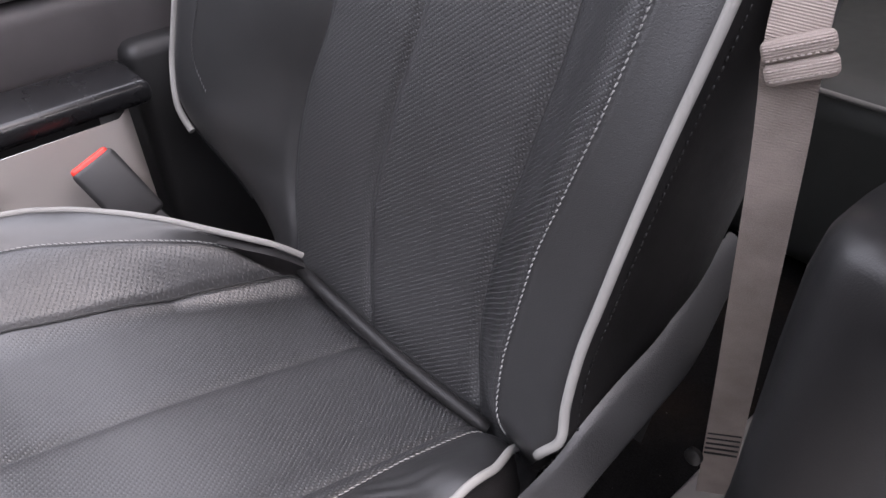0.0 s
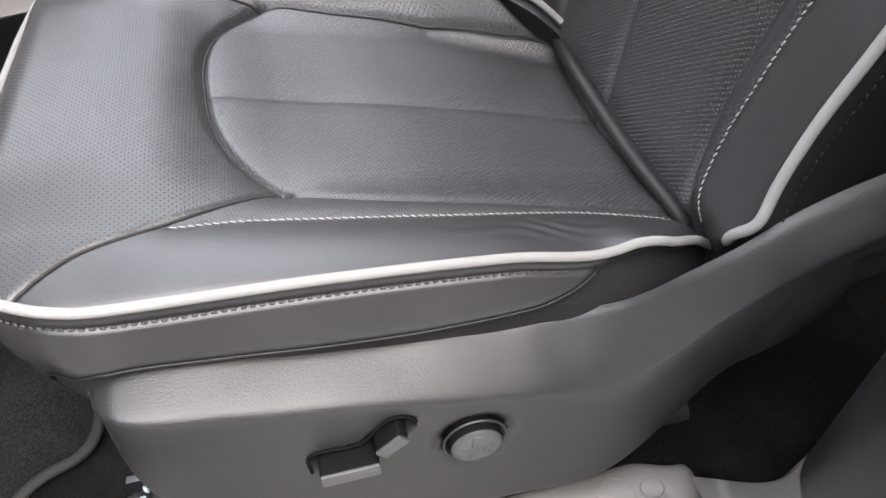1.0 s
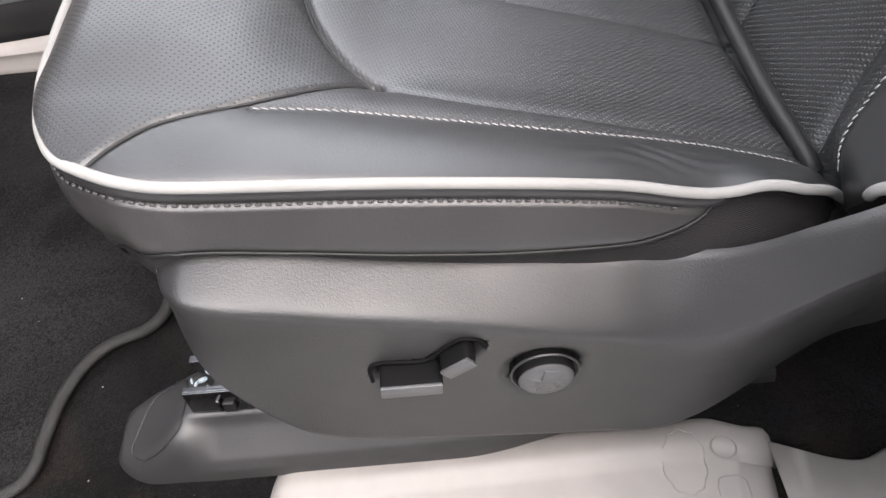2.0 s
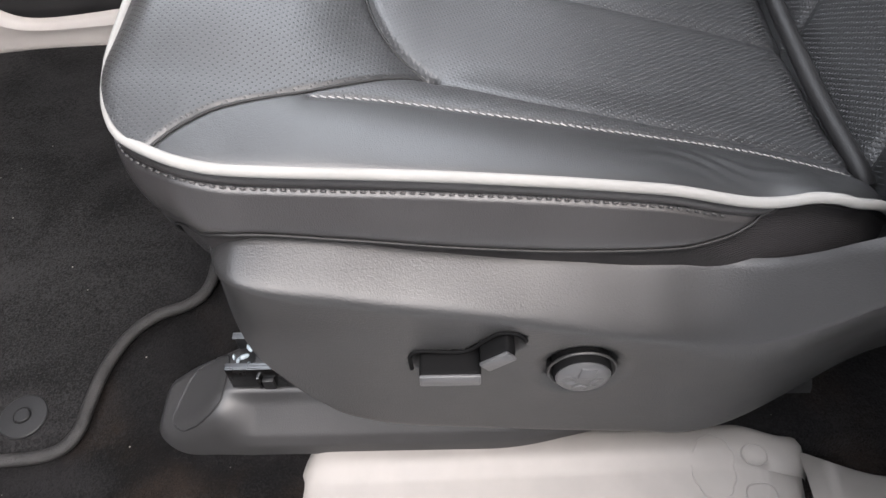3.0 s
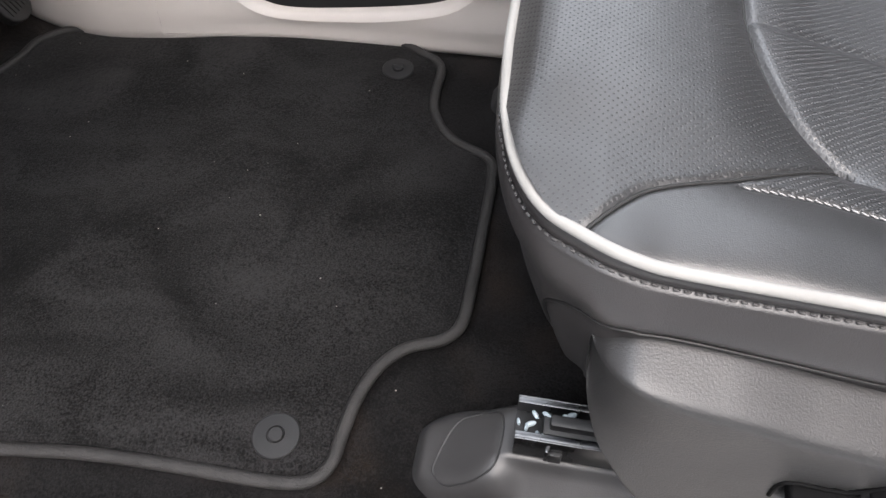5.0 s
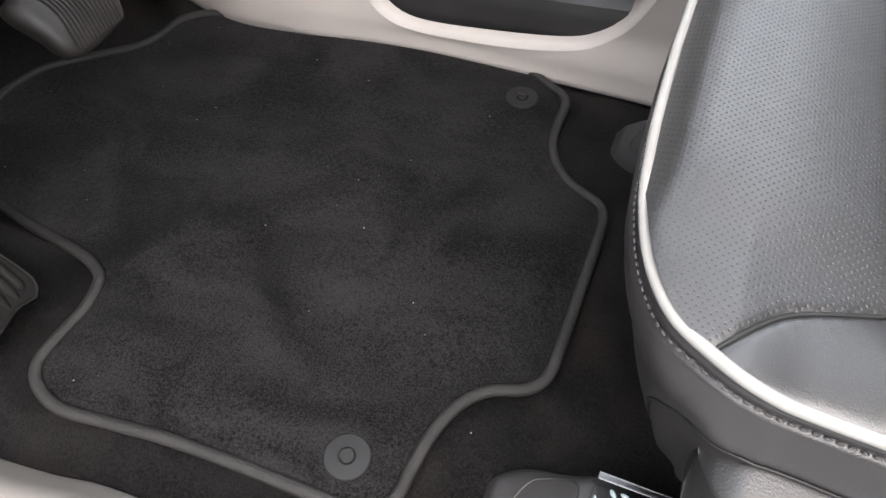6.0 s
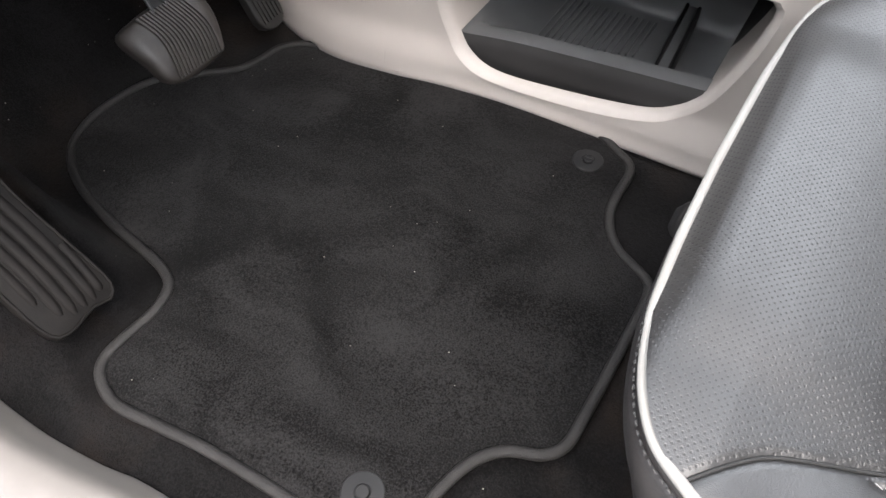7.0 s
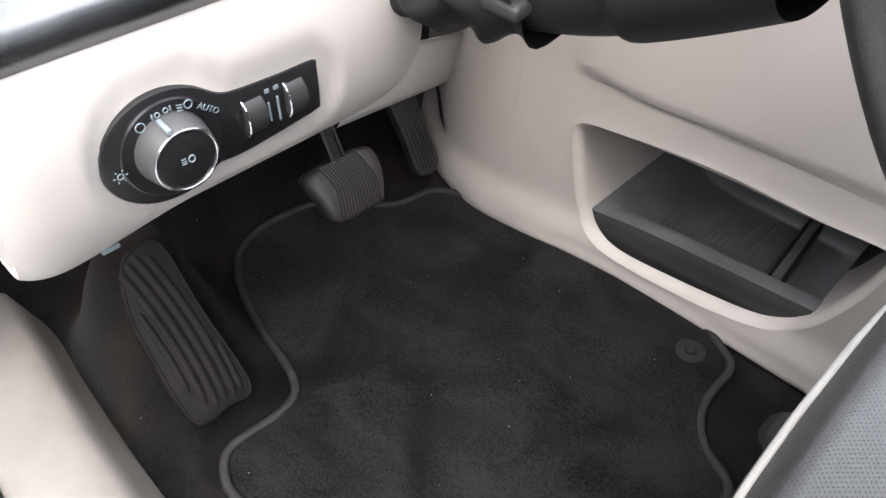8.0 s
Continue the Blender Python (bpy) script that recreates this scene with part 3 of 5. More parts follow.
part("trim_strip", box(0.05, 0.36, 0.034, 0.014, (-0.336, 0.055, 0.652), 5, Matrix.Rotation(radians(25), 3, "Y")), DARK_SATIN, dash, "dark brushed satin metal strip")
part("upper_pad", box(0.78, 1.6, 0.10, 0.03, (-0.80, 0.66, 0.755), 4), PLASTIC, dash, "black dashboard top")

# plain shell that closes the cabin, left open at the door, windscreen and far windows
# the opened door, pillars and rear glass are unseen, added to block light
part_shell = (("wall_firewall", (0.03, 1.75, 1.0), (-1.12, 0.68, 0.28), PLASTIC, "black carpeted bulkhead ahead of the pedals", "bulkhead"),
              # far door coloured black to darken what the backrest reflects
              ("wall_far_door", (2.6, 0.06, 0.85), (0.15, 1.46, 0.42), PLASTIC, "black trim of the far door, dark to dim reflections in the backrest", "door trim"),
              ("wall_rear", (0.05, 1.60, 1.3), (1.95, 0.68, 0.60), PLASTIC, "black rear of the cabin", "rear panel"),
              ("wall_rear_door", (1.30, 0.05, 1.27), (1.36, -0.22, 0.59), PLASTIC, "black trim of the closed rear door", "door trim"),
              ("wall_front_door", (0.07, 1.05, 0.80), (-1.12, -0.76, 0.32), PLASTIC, "unseen black inner trim of the opened front door, shading the sill", "door trim"),
              ("wall_hinge_pillar", (0.30, 0.06, 0.80), (-0.87, -0.20, 0.34), PLASTIC, "unseen black trim of the front door pillar, shading the footwell", "pillar trim"),
              ("window_1", (1.40, 0.012, 0.50), (1.27, 1.40, 0.98), TINTED, "unseen dark privacy glass of the far rear window, blocking light", "window"),
              ("floor_far", (2.9, 0.72, 0.02), (0.35, 1.07, -0.02), CARPET, "black carpet of the far footwell", "carpet"))
whole("wall_windscreen_pillar", box(1.10, 0.09, 0.09, 0.02, (-0.36, -0.10, 0.97), 3, Matrix.Rotation(radians(-26), 3, "Y")), HEADLINING, "unseen pale trim of the windscreen pillar, shading the sill", "pillar trim", "structure")
for nm, size, at, mat, lab, cat in part_shell:
    whole(nm, box(*size, 0.01, at, 2), mat, lab, cat, "structure")
# unseen headlining round an opening added to let light onto the front seats
whole("ceiling", joined([box(sx, sy, 0.03, 0.006, (cx, cy, 1.22), 2) for sx, sy, cx, cy in ((0.05, 1.14, 0.175, 0.51), (1.34, 1.14, 1.28, 0.51), (0.41, 0.42, 0.405, 0.15), (0.41, 0.05, 0.405, 1.055))]),
      HEADLINING, "unseen pale cloth headlining round an opening added to let light in", "ceiling", "structure")
# both walls are out of view, added to block low sky light
whole("wall_ahead", box(0.3, 14.0, 3.9, 0.02, (-3.6, 1.0, 1.5), 2), RENDER, "unseen plain grey rendered wall added ahead of the car to block low sky", "wall", "structure")
whole("wall_beside", box(12.0, 0.25, 2.75, 0.02, (0.5, -2.9, 0.955), 2), RENDER, "unseen plain grey rendered wall added beside the car to block low sky", "wall", "structure")
whole("ground", shape([(-60, -60, -0.42), (60, -60, -0.42), (60, 60, -0.42), (-60, 60, -0.42)], [(0, 1, 2, 3)]), PAVING, "plain grey paving under the parked car", "ground", "structure")

# ---- driver's seat ----
YC, REAR = 0.280, 0.562


def half_width(x, far):
    return np.where(far, ease(x, [0.0, 0.2, 0.263, 0.30, 0.361, 0.402, 0.438, 0.463, 0.513, 0.57], [0.262, 0.262, 0.262, 0.259, 0.241, 0.206, 0.172, 0.150, 0.107, 0.085]), 0.251 - 0.022 * step(x, 0.49, 0.555))


def front_edge(q):
    near = ease(-q, [0, 0.3, 0.43, 0.56, 0.63, 0.69, 0.77, 0.86, 0.908, 0.948, 0.98, 1], [0.0245, 0.026, 0.028, 0.031, 0.0345, 0.038, 0.0445, 0.056, 0.066, 0.080, 0.094, 0.106])
    far = ease(q, [0, 0.42, 0.55, 0.64, 0.75, 0.86, 0.93, 0.97, 1], [0.0245, 0.027, 0.0295, 0.0315, 0.0355, 0.043, 0.058, 0.078, 0.106])
    return np.where(np.asarray(q) > 0, far, near)


def rim_height(x, far):
    near = ease(x, [0.026, 0.06, 0.095, 0.13, 0.25, 0.38, 0.448, 0.475, 0.515, 0.556], [0.332, 0.338, 0.341, 0.335, 0.326, 0.311, 0.297, 0.301, 0.285, 0.250])
    away_side = ease(x, [0.026, 0.06, 0.095, 0.13, 0.18, 0.25, 0.33, 0.361, 0.402, 0.438, 0.463, 0.513, 0.556], [0.332, 0.342, 0.354, 0.364, 0.370, 0.370, 0.364, 0.357, 0.351, 0.342, 0.331, 0.308, 0.270])
    return np.where(far, away_side, near)


def stitch_y(x, far):
    return np.where(far, ease(x, [0.148, 0.185, 0.225, 0.305, 0.37, 0.45, 0.556], [0.468, 0.497, 0.509, 0.497, 0.468, 0.428, 0.385]),
                    ease(x, [0.168, 0.22, 0.29, 0.37, 0.45, 0.50, 0.556], [0.097, 0.102, 0.098, 0.096, 0.097, 0.094, 0.087]))


def stitch_z(x, far):
    return np.where(far, ease(x, [0.09, 0.148, 0.20, 0.29, 0.37, 0.45, 0.556], [0.345, 0.348, 0.352, 0.350, 0.339, 0.320, 0.262]),
                    ease(x, [0.09, 0.168, 0.22, 0.29, 0.37, 0.45, 0.556], [0.345, 0.330, 0.319, 0.308, 0.293, 0.275, 0.248]))


def seat_z(x):
    return ease(x, [0.026, 0.034, 0.046, 0.062, 0.09, 0.15, 0.20, 0.25, 0.35, 0.45, 0.556], [0.328, 0.338, 0.349, 0.354, 0.353, 0.341, 0.319, 0.301, 0.283, 0.262, 0.236])


near_curve = [(0.083, 0.043), (0.102, 0.065), (0.118, 0.079), (0.150, 0.095), (0.187, 0.114), (0.243, 0.148)]
front_curve = [(0.243, 0.146), (0.214, 0.178), (0.198, 0.212), (0.190, 0.250), (0.187, 0.300), (0.188, 0.335), (0.194, 0.370), (0.204, 0.395), (0.218, 0.4145), (0.244, 0.438)]
SEAM_NEAR = spline(near_curve, 40)
SEAM_FRONT = spline(front_curve, 60)
SEAM_FAR = spline([(0.244, 0.438), (0.208, 0.4425), (0.186, 0.4485), (0.165, 0.458), (0.1435, 0.4715), (0.122, 0.489), (0.104, 0.506), (0.085, 0.522)], 40)
SIDE_NEAR = spline([(0.243, 0.146), (0.277, 0.133), (0.317, 0.123), (0.375, 0.115), (0.450, 0.107), (0.556, 0.101)], 50)
SIDE_FAR = spline([(0.244, 0.438), (0.265, 0.4375), (0.287, 0.4325), (0.313, 0.4272), (0.369, 0.4165), (0.4265, 0.4025), (0.485, 0.387), (0.537, 0.379), (0.556, 0.374)], 50)
RIDGE = spline([(0.193, 0.277), (0.28, 0.284), (0.42, 0.270), (0.556, 0.255)], 50)
xs = np.linspace(0.150, 0.556, 80)
STITCH_FAR = np.stack([xs, stitch_y(xs, True)], 1)
xs = np.linspace(0.168, 0.550, 80)
STITCH_NEAR = np.stack([xs, stitch_y(xs, False)], 1)


def cushion_z(x, y):
    """The height of the cushion's upper face over the plan."""
    far = y > YC
    d = np.abs(y - YC)
    w = half_width(x, far)
    ds = np.abs(stitch_y(x, far) - YC)
    d0 = np.minimum(0.105, ds * 0.62)
    zs, zb, zi = stitch_z(x, far), rim_height(x, far), seat_z(x) - 0.004 * np.cos(np.clip((y - YC) / 0.11, -1, 1) * math.pi / 2) * step(x, 0.2, 0.3)
    inner = zi + (zs - zi) * step(d, d0, ds) ** 1.3
    k = np.clip((d - ds) / np.maximum(w - ds, 1e-4), 0, 1)
    outer = zs + (zb - zs) * k ** 1.35 + 0.006 * np.sin(math.pi * np.clip(k, 0, 1)) * step(x, 0.1, 0.2)
    z = np.where(d < ds, inner, outer)
    q = np.clip(d / w, 0, 1)
    edge = np.minimum(x - front_edge(q), w - d)
    z = z - 0.004 * np.exp(-np.maximum(edge, 0) / 0.004)
    z = z + (rim_height(x, far) - z) * np.exp(-np.maximum(x - front_edge(q), 0) / 0.008) * 0.8

    def groove(line, deep, wide, deep2=0.004, wide2=0.012):
        a = away(x, y, line)
        return deep * np.exp(-(a / (1.5 * wide)) ** 2) + deep2 * np.exp(-a / wide2)

    z = z - groove(SEAM_NEAR, 0.0022, 0.0018, 0.0012, 0.012) - groove(SEAM_FRONT, 0.0055, 0.0026, 0.0062, 0.016) - groove(SEAM_FAR, 0.0018, 0.0018, 0.0012, 0.012)
    z = z - groove(SIDE_NEAR, 0.0012, 0.003, 0.0025, 0.012) - groove(SIDE_FAR, 0.004, 0.002, 0.003, 0.012)
    z = z - groove(RIDGE, 0.0012, 0.004, 0.0035, 0.018) - groove(STITCH_NEAR, 0.0014, 0.0020, 0.001, 0.006) - groove(STITCH_FAR, 0.0012, 0.002, 0.001, 0.006)
    z = z - 0.022 * np.exp(-((x - 0.560) / 0.016) ** 2)
    crease = np.sin(400 * y + 130 * x + 3 * np.sin(28 * x) + 2 * np.sin(75 * x)) * np.exp(-((x - 0.42) / 0.05) ** 2) * np.exp(-((y - 0.066) / 0.018) ** 2)
    gather = np.sin(680 * (0.75 * x + 0.65 * y)) * 0.00009 * np.exp(-np.minimum(away(x, y, SEAM_NEAR), away(x, y, SEAM_FRONT)) / 0.007)
    return z + 0.0006 * crease + gather


seat = thing("driver_seat", "black leather car seat with white piping and white stitching", "car seat", at=(0.30, YC, 0.06))
NU, NV = 470, 480
sq, qq = np.meshgrid(np.linspace(0, 1, NU), np.linspace(-1, 1, NV), indexing="ij")
px = front_edge(qq) + sq * (REAR - front_edge(qq))
for _ in range(2):
    py_ = YC + qq * half_width(px, qq > 0)
cy_ = py_
cz_ = cushion_z(px, cy_)
mx = 0.25 * (px[:-1, :-1] + px[1:, :-1] + px[1:, 1:] + px[:-1, 1:])
my = 0.25 * (cy_[:-1, :-1] + cy_[1:, :-1] + cy_[1:, 1:] + cy_[:-1, 1:])
insert_loop = np.vstack([SEAM_FRONT, SIDE_FAR, [(0.60, 0.374), (0.60, 0.10)], SIDE_NEAR[::-1]])
front_loop = np.vstack([[(0.0, -0.1), (0.083, -0.1)], SEAM_NEAR, SEAM_FRONT, SEAM_FAR, [(0.085, 0.7), (0.0, 0.7)]])
is_insert = inside(mx, my, insert_loop)
is_front = inside(mx, my, front_loop) & ~is_insert
side_far = ~is_insert & ~is_front & (my > YC)
side_near = ~is_insert & ~is_front & (my <= YC)
outer_near = side_near & (my < stitch_y(mx, False))
outer_far = side_far & (my > stitch_y(mx, True))
part("cushion_front", sheet(px, cy_, cz_, is_front), PERFORATED, seat, "perforated leather thigh panel")
part("cushion_insert", sheet(px, cy_, cz_, is_insert), INSERT, seat, "finely perforated leather seat panel with a centre crease")
part("bolster", sheet(px, cy_, cz_, outer_near), LEATHER, seat)
part("bolster", sheet(px, cy_, cz_, outer_far), LEATHER, seat)
part("inner_bolster", sheet(px, cy_, cz_, side_near & ~outer_near), INNER, seat)
part("inner_bolster", sheet(px, cy_, cz_, side_far & ~outer_far), INNER, seat)


def on_cushion(line, lift=0.0):
    line = np.asarray(line)
    return np.stack([line[:, 0], line[:, 1], cushion_z(line[:, 0], line[:, 1]) + lift], 1)


# near-black cords in the seam grooves paint the shadow of the crease
SEAM_SHADE = surface("seam_shade", (0.010, 0.010, 0.010), 0.7, grain=1500, vary=0.1)
for seam in (SEAM_NEAR, SEAM_FRONT, SEAM_FAR, SIDE_FAR):
    part("seam", tube(on_cushion(seam, 0.0008), 0.0012, 8), SEAM_SHADE, seat)
part("stitching", stitches(on_cushion(spline(STITCH_NEAR, 200), 0.0016), 0.0043, 0.0011, 0.00052, twist=0.32), THREAD, seat, "white twisted top stitching")
part("stitching", stitches(on_cushion(spline(STITCH_FAR, 200), 0.0016), 0.0043, 0.0011, 0.00052, twist=0.32), THREAD, seat, "white twisted top stitching")

# roll coloured darker for the deep shade at the cushion's rear
part("rear_roll", tube(spline([(0.546, 0.388, 0.252), (0.545, 0.343, 0.249), (0.543, 0.196, 0.246), (0.546, 0.108, 0.246), (0.550, 0.092, 0.240)], 80), 0.0070, 14), SHADED_LEATHER, seat, "leather roll along the rear of the cushion, colour darkened for its shade")

# piping round the cushion
q1 = np.linspace(-1, 1, 150)
front_run = np.stack([front_edge(q1), YC + q1 * half_width(front_edge(q1), q1 > 0)], 1)
xs = np.linspace(0.545, 0.106, 90)
near_run = np.stack([xs, YC - half_width(xs, False)], 1)
far_run = np.stack([xs[::-1], YC + half_width(xs[::-1], True)], 1)
plan = np.vstack([near_run, front_run[1:-1], far_run])
PIPE = np.column_stack([plan, rim_height(plan[:, 0], plan[:, 1] > YC) - 0.002])
PIPE = spline(np.vstack([[(0.582, 0.064, 0.232), (0.566, 0.048, 0.246)], PIPE[::3]]), 680)
part("piping", tube(PIPE, 0.0035, 14), PIPING, seat, "white leather piping round the cushion")

# leather and cloth sides below the piping
tan = np.gradient(PIPE[:, :2], axis=0)
tan /= np.linalg.norm(tan, axis=1)[:, None]
inward = np.stack([tan[:, 1], -tan[:, 0]], 1)
if (inward[330] @ (np.array((0.3, YC)) - PIPE[330, :2])) < 0:
    inward = -inward
facing = np.clip(inward[:, 0], 0, 1)
reach = 0.150 + 0.05 * facing
cell = lambda g: 0.25 * (g[:-1, :-1] + g[1:, :-1] + g[1:, 1:] + g[:-1, 1:])


def skirt(dd):
    """The side of the cushion at a depth below the piping, row by row."""
    f = facing[:, None]
    pull = 0.0008 - (1 - f) * 0.013 * step(dd, 0.004, 0.046) + (1 - f) * 0.25 * np.maximum(0, dd - 0.062) + f * (0.02 * dd + 1.35 * dd ** 2 - 0.007 * np.sin(np.clip(dd / 0.055, 0, 1) * math.pi))
    pull = pull - 0.001 * np.exp(-((dd - 0.005) / 0.003) ** 2) + 0.0026 * np.exp(-((dd - 0.0120) / 0.0020) ** 2) + 0.004 * np.exp(-dd / 0.0015)
    return PIPE[:, 0:1] + inward[:, 0:1] * pull, PIPE[:, 1:2] + inward[:, 1:2] * pull, PIPE[:, 2:3] - 0.003 - dd


# the leather ends in a seam on the door side, with cloth below it
GROOVE_X = [0.075, 0.10, 0.12, 0.19, 0.26, 0.33, 0.395, 0.425, 0.446, 0.460]
GROOVE_Z = [0.270, 0.281, 0.287, 0.280, 0.270, 0.264, 0.263, 0.267, 0.278, 0.297]
on_side = (PIPE[:, 1] < 0.14) & (PIPE[:, 0] > 0.052)
seam_dd = np.clip(PIPE[:, 2] - 0.003 - ease(PIPE[:, 0], GROOVE_X, GROOVE_Z), 0.003, reach)
turn_in = np.clip((0.082 - PIPE[:, 0]) / (0.082 - 0.054), 0, 1)
seam_dd = np.where(on_side, seam_dd + (reach - seam_dd) * (1 - np.sqrt(1 - turn_in ** 2)), reach)
k = np.linspace(0, 1, 50)[None, :]
dd = seam_dd[:, None] * k
kx, ky, kz = skirt(dd)
tuck = np.where(on_side, 0.005, 0.0)[:, None] * np.exp(-(seam_dd[:, None] - dd) / 0.0025)
part("side_leather", sheet(kx + inward[:, 0:1] * tuck, ky + inward[:, 1:2] * tuck, kz), PLUM, seat)
k = np.linspace(0, 1, 30)[None, :]
rows_ = np.flatnonzero(on_side)
dd = seam_dd[:, None] - 0.003 + (reach - seam_dd + 0.003)[:, None] * k
kx, ky, kz = skirt(dd)
tuck = 0.003 + 0.0025 * (step(PIPE[:, 0], 0.11, 0.16) * step(-PIPE[:, 0], -0.44, -0.40))[:, None] + 0.001 * np.exp(-(dd - seam_dd[:, None] + 0.003) / 0.004)
kx, ky = kx + inward[:, 0:1] * tuck, ky + inward[:, 1:2] * tuck
part("side_cloth", sheet(kx[rows_], ky[rows_], kz[rows_] - 0.003), CLOTH, seat, "dark ribbed cloth below the leather side")
kx, ky, kz = skirt(seam_dd[:, None] - 0.0015)
part("seam_roll", tube(np.column_stack([kx + inward[:, 0:1] * 0.0013, ky + inward[:, 1:2] * 0.0013, kz])[rows_][::2], 0.0012, 8), SHADED_LEATHER, seat, "rolled leather edge above the cloth")
kx, ky, kz = skirt(np.full((len(PIPE), 1), 0.0120))
row = np.column_stack([kx - inward[:, 0:1] * 0.0020, ky - inward[:, 1:2] * 0.0020, kz])
part("seam_stitching", stitches(row[80:510], 0.0036, 0.0022, 0.0010), DARK_THREAD, seat)

# backrest, in its own plane: x across, y up along the back, z towards the sitter
LEAN_BACK = radians(19)
up_b = Vector((math.sin(LEAN_BACK), 0, math.cos(LEAN_BACK)))
out_b = Vector((-math.cos(LEAN_BACK), 0, math.sin(LEAN_BACK)))
BACK = Matrix(((0, up_b.x, out_b.x, 0.562), (-1, 0, 0, YC), (0, up_b.z, out_b.z, 0.235), (0, 0, 0, 1)))
V_TOP = 0.66


def edge_near(v):
    return ease(v, [0.0, 0.06, 0.08, 0.105, 0.144, 0.19, 0.25, 0.32, 0.39, 0.66], [0.250, 0.276, 0.2855, 0.280, 0.277, 0.279, 0.2825, 0.288, 0.295, 0.305])


def edge_far(v):
    return ease(v, [0.0, 0.05, 0.072, 0.09, 0.11, 0.14, 0.17, 0.23, 0.66], [-0.20, -0.262, -0.303, -0.345, -0.370, -0.386, -0.393, -0.394, -0.385])


def back_seams(v):
    return (ease(v, [0, 0.02, 0.06, 0.10, 0.16, 0.24, 0.34, 0.66], [0.165, 0.156, 0.142, 0.135, 0.133, 0.140, 0.149, 0.155]),
            ease(v, [0, 0.025, 0.07, 0.10, 0.14, 0.19, 0.29, 0.66], [-0.150, -0.157, -0.172, -0.178, -0.181, -0.177, -0.153, -0.140]),
            ease(v, [0, 0.03, 0.07, 0.14, 0.21, 0.32, 0.66], [0.008, -0.004, -0.018, -0.030, -0.026, -0.008, -0.004]),
            ease(v, [0, 0.045, 0.07, 0.11, 0.18, 0.24, 0.31, 0.376, 0.66], [0.232, 0.224, 0.216, 0.211, 0.212, 0.221, 0.233, 0.241, 0.255]),
            ease(v, [0, 0.1, 0.2, 0.24, 0.66], [-0.165, -0.250, -0.343, -0.337, -0.325]))


def back_h(x, v):
    rs, ls, rd, sn, sf = back_seams(v)
    en, ef = edge_near(v), edge_far(v)
    near = (0.052 * step(x, rs - 0.005, sn) ** 1.1 + 0.012 * np.clip((x - sn) / (en - sn), 0, 1) ** 2) * (0.25 + 0.75 * step(v, -0.005, 0.058))
    far = 0.052 * step(v, 0.0, 0.14) * (1 - (1 - np.clip((ls + 0.004 - x) / (ls - ef), 0, 1)) ** 1.9)
    h = 0.006 * np.sin(np.clip((x - ls) / (rs - ls), 0, 1) * math.pi) + np.where(x > 0, near, far)
    for line, deep, wide, soft in ((rs, 0.004, 0.0035, 0.004), (ls, 0.004, 0.0035, 0.005), (rd, 0.003, 0.004, 0.004), (sn, 0.0013, 0.002, 0.001)):
        a = np.abs(x - line)
        h = h - 0.8 * deep * np.exp(-(a / (1.6 * wide)) ** 2) - soft * 0.8 * np.exp(-a / 0.015)
    h = h - 0.008 * np.exp(-np.minimum(en - x, x - ef) / 0.006)
    return h + 0.003 * np.exp(-v / 0.03)


v1 = np.linspace(-0.03, V_TOP, 200)
rs, ls, rd, sn, sf = back_seams(v1)
stops = [edge_far(v1), ls, rd, rs, sn, edge_near(v1)]
runs = [stops[i][:, None] + (stops[i + 1] - stops[i])[:, None] * np.linspace(0, 1, n, endpoint=False)[None, :] for i, n in enumerate((56, 60, 66, 40, 34))]
bx = np.hstack(runs + [stops[-1][:, None]])
vv = np.repeat(v1[:, None], bx.shape[1], 1)
bh = back_h(bx, vv)
bxc, bvc = cell(bx), cell(vv)
rs, ls, rd, sn, sf = back_seams(bvc)
back_zones = (("back_insert", (bxc < rs) & (bxc > ls), INSERT), ("back_inner_bolster", (bxc >= rs) & (bxc < sn), INNER), ("back_bolster", bxc >= sn, LEATHER), ("back_bolster", bxc <= ls, LEATHER))
for nm, keep, mat in back_zones:
    part(nm, sheet(bx, vv, bh, keep, flip=True), mat, seat).matrix_basis = BACK
v1 = np.linspace(0.034, V_TOP, 140)
s_near = np.stack([back_seams(v1)[3], v1, back_h(back_seams(v1)[3], v1) + 0.0015], 1)
s_world = np.array([BACK @ Vector(p) for p in s_near])
part("stitching", stitches(s_world, 0.0042, 0.0011, 0.00062, twist=0.25), THREAD, seat, "white twisted top stitching")
v1 = np.linspace(0.15, V_TOP, 90)
s_far = np.stack([back_seams(v1)[4], v1, back_h(back_seams(v1)[4], v1) + 0.001], 1)
part("stitching", stitches(np.array([BACK @ Vector(p) for p in s_far]), 0.004, 0.0012, 0.0006, twist=0.35), DARK_THREAD, seat)
v1 = np.linspace(0.055, V_TOP, 90)
pn = np.stack([edge_near(v1), v1, 0.060 + 0 * v1], 1)[8:]
hook = np.array([(0.2695, 0.0535, 0.0570), (0.2735, 0.0605, 0.0615), (0.2775, 0.0670, 0.0622), (0.2834, 0.0760, 0.0620), (0.2850, 0.086, 0.061)])
pn = spline(np.vstack([hook, pn[::6]]), 150)
part("back_piping", tube([BACK @ Vector(p) for p in pn], 0.0038, 12), PIPING, seat, "white leather piping along the backrest")
pf = np.stack([edge_far(v1), v1, 0.003 + 0.046 * step(v1, 0.0, 0.12)], 1)[5:]
part("back_piping", tube([BACK @ Vector(p) for p in pf], 0.0043, 12), PIPING, seat, "white leather piping along the backrest")
# sides of the backrest
v2, w2 = np.meshgrid(np.linspace(0.035, V_TOP, 80), np.linspace(0, 1, 24), indexing="ij")
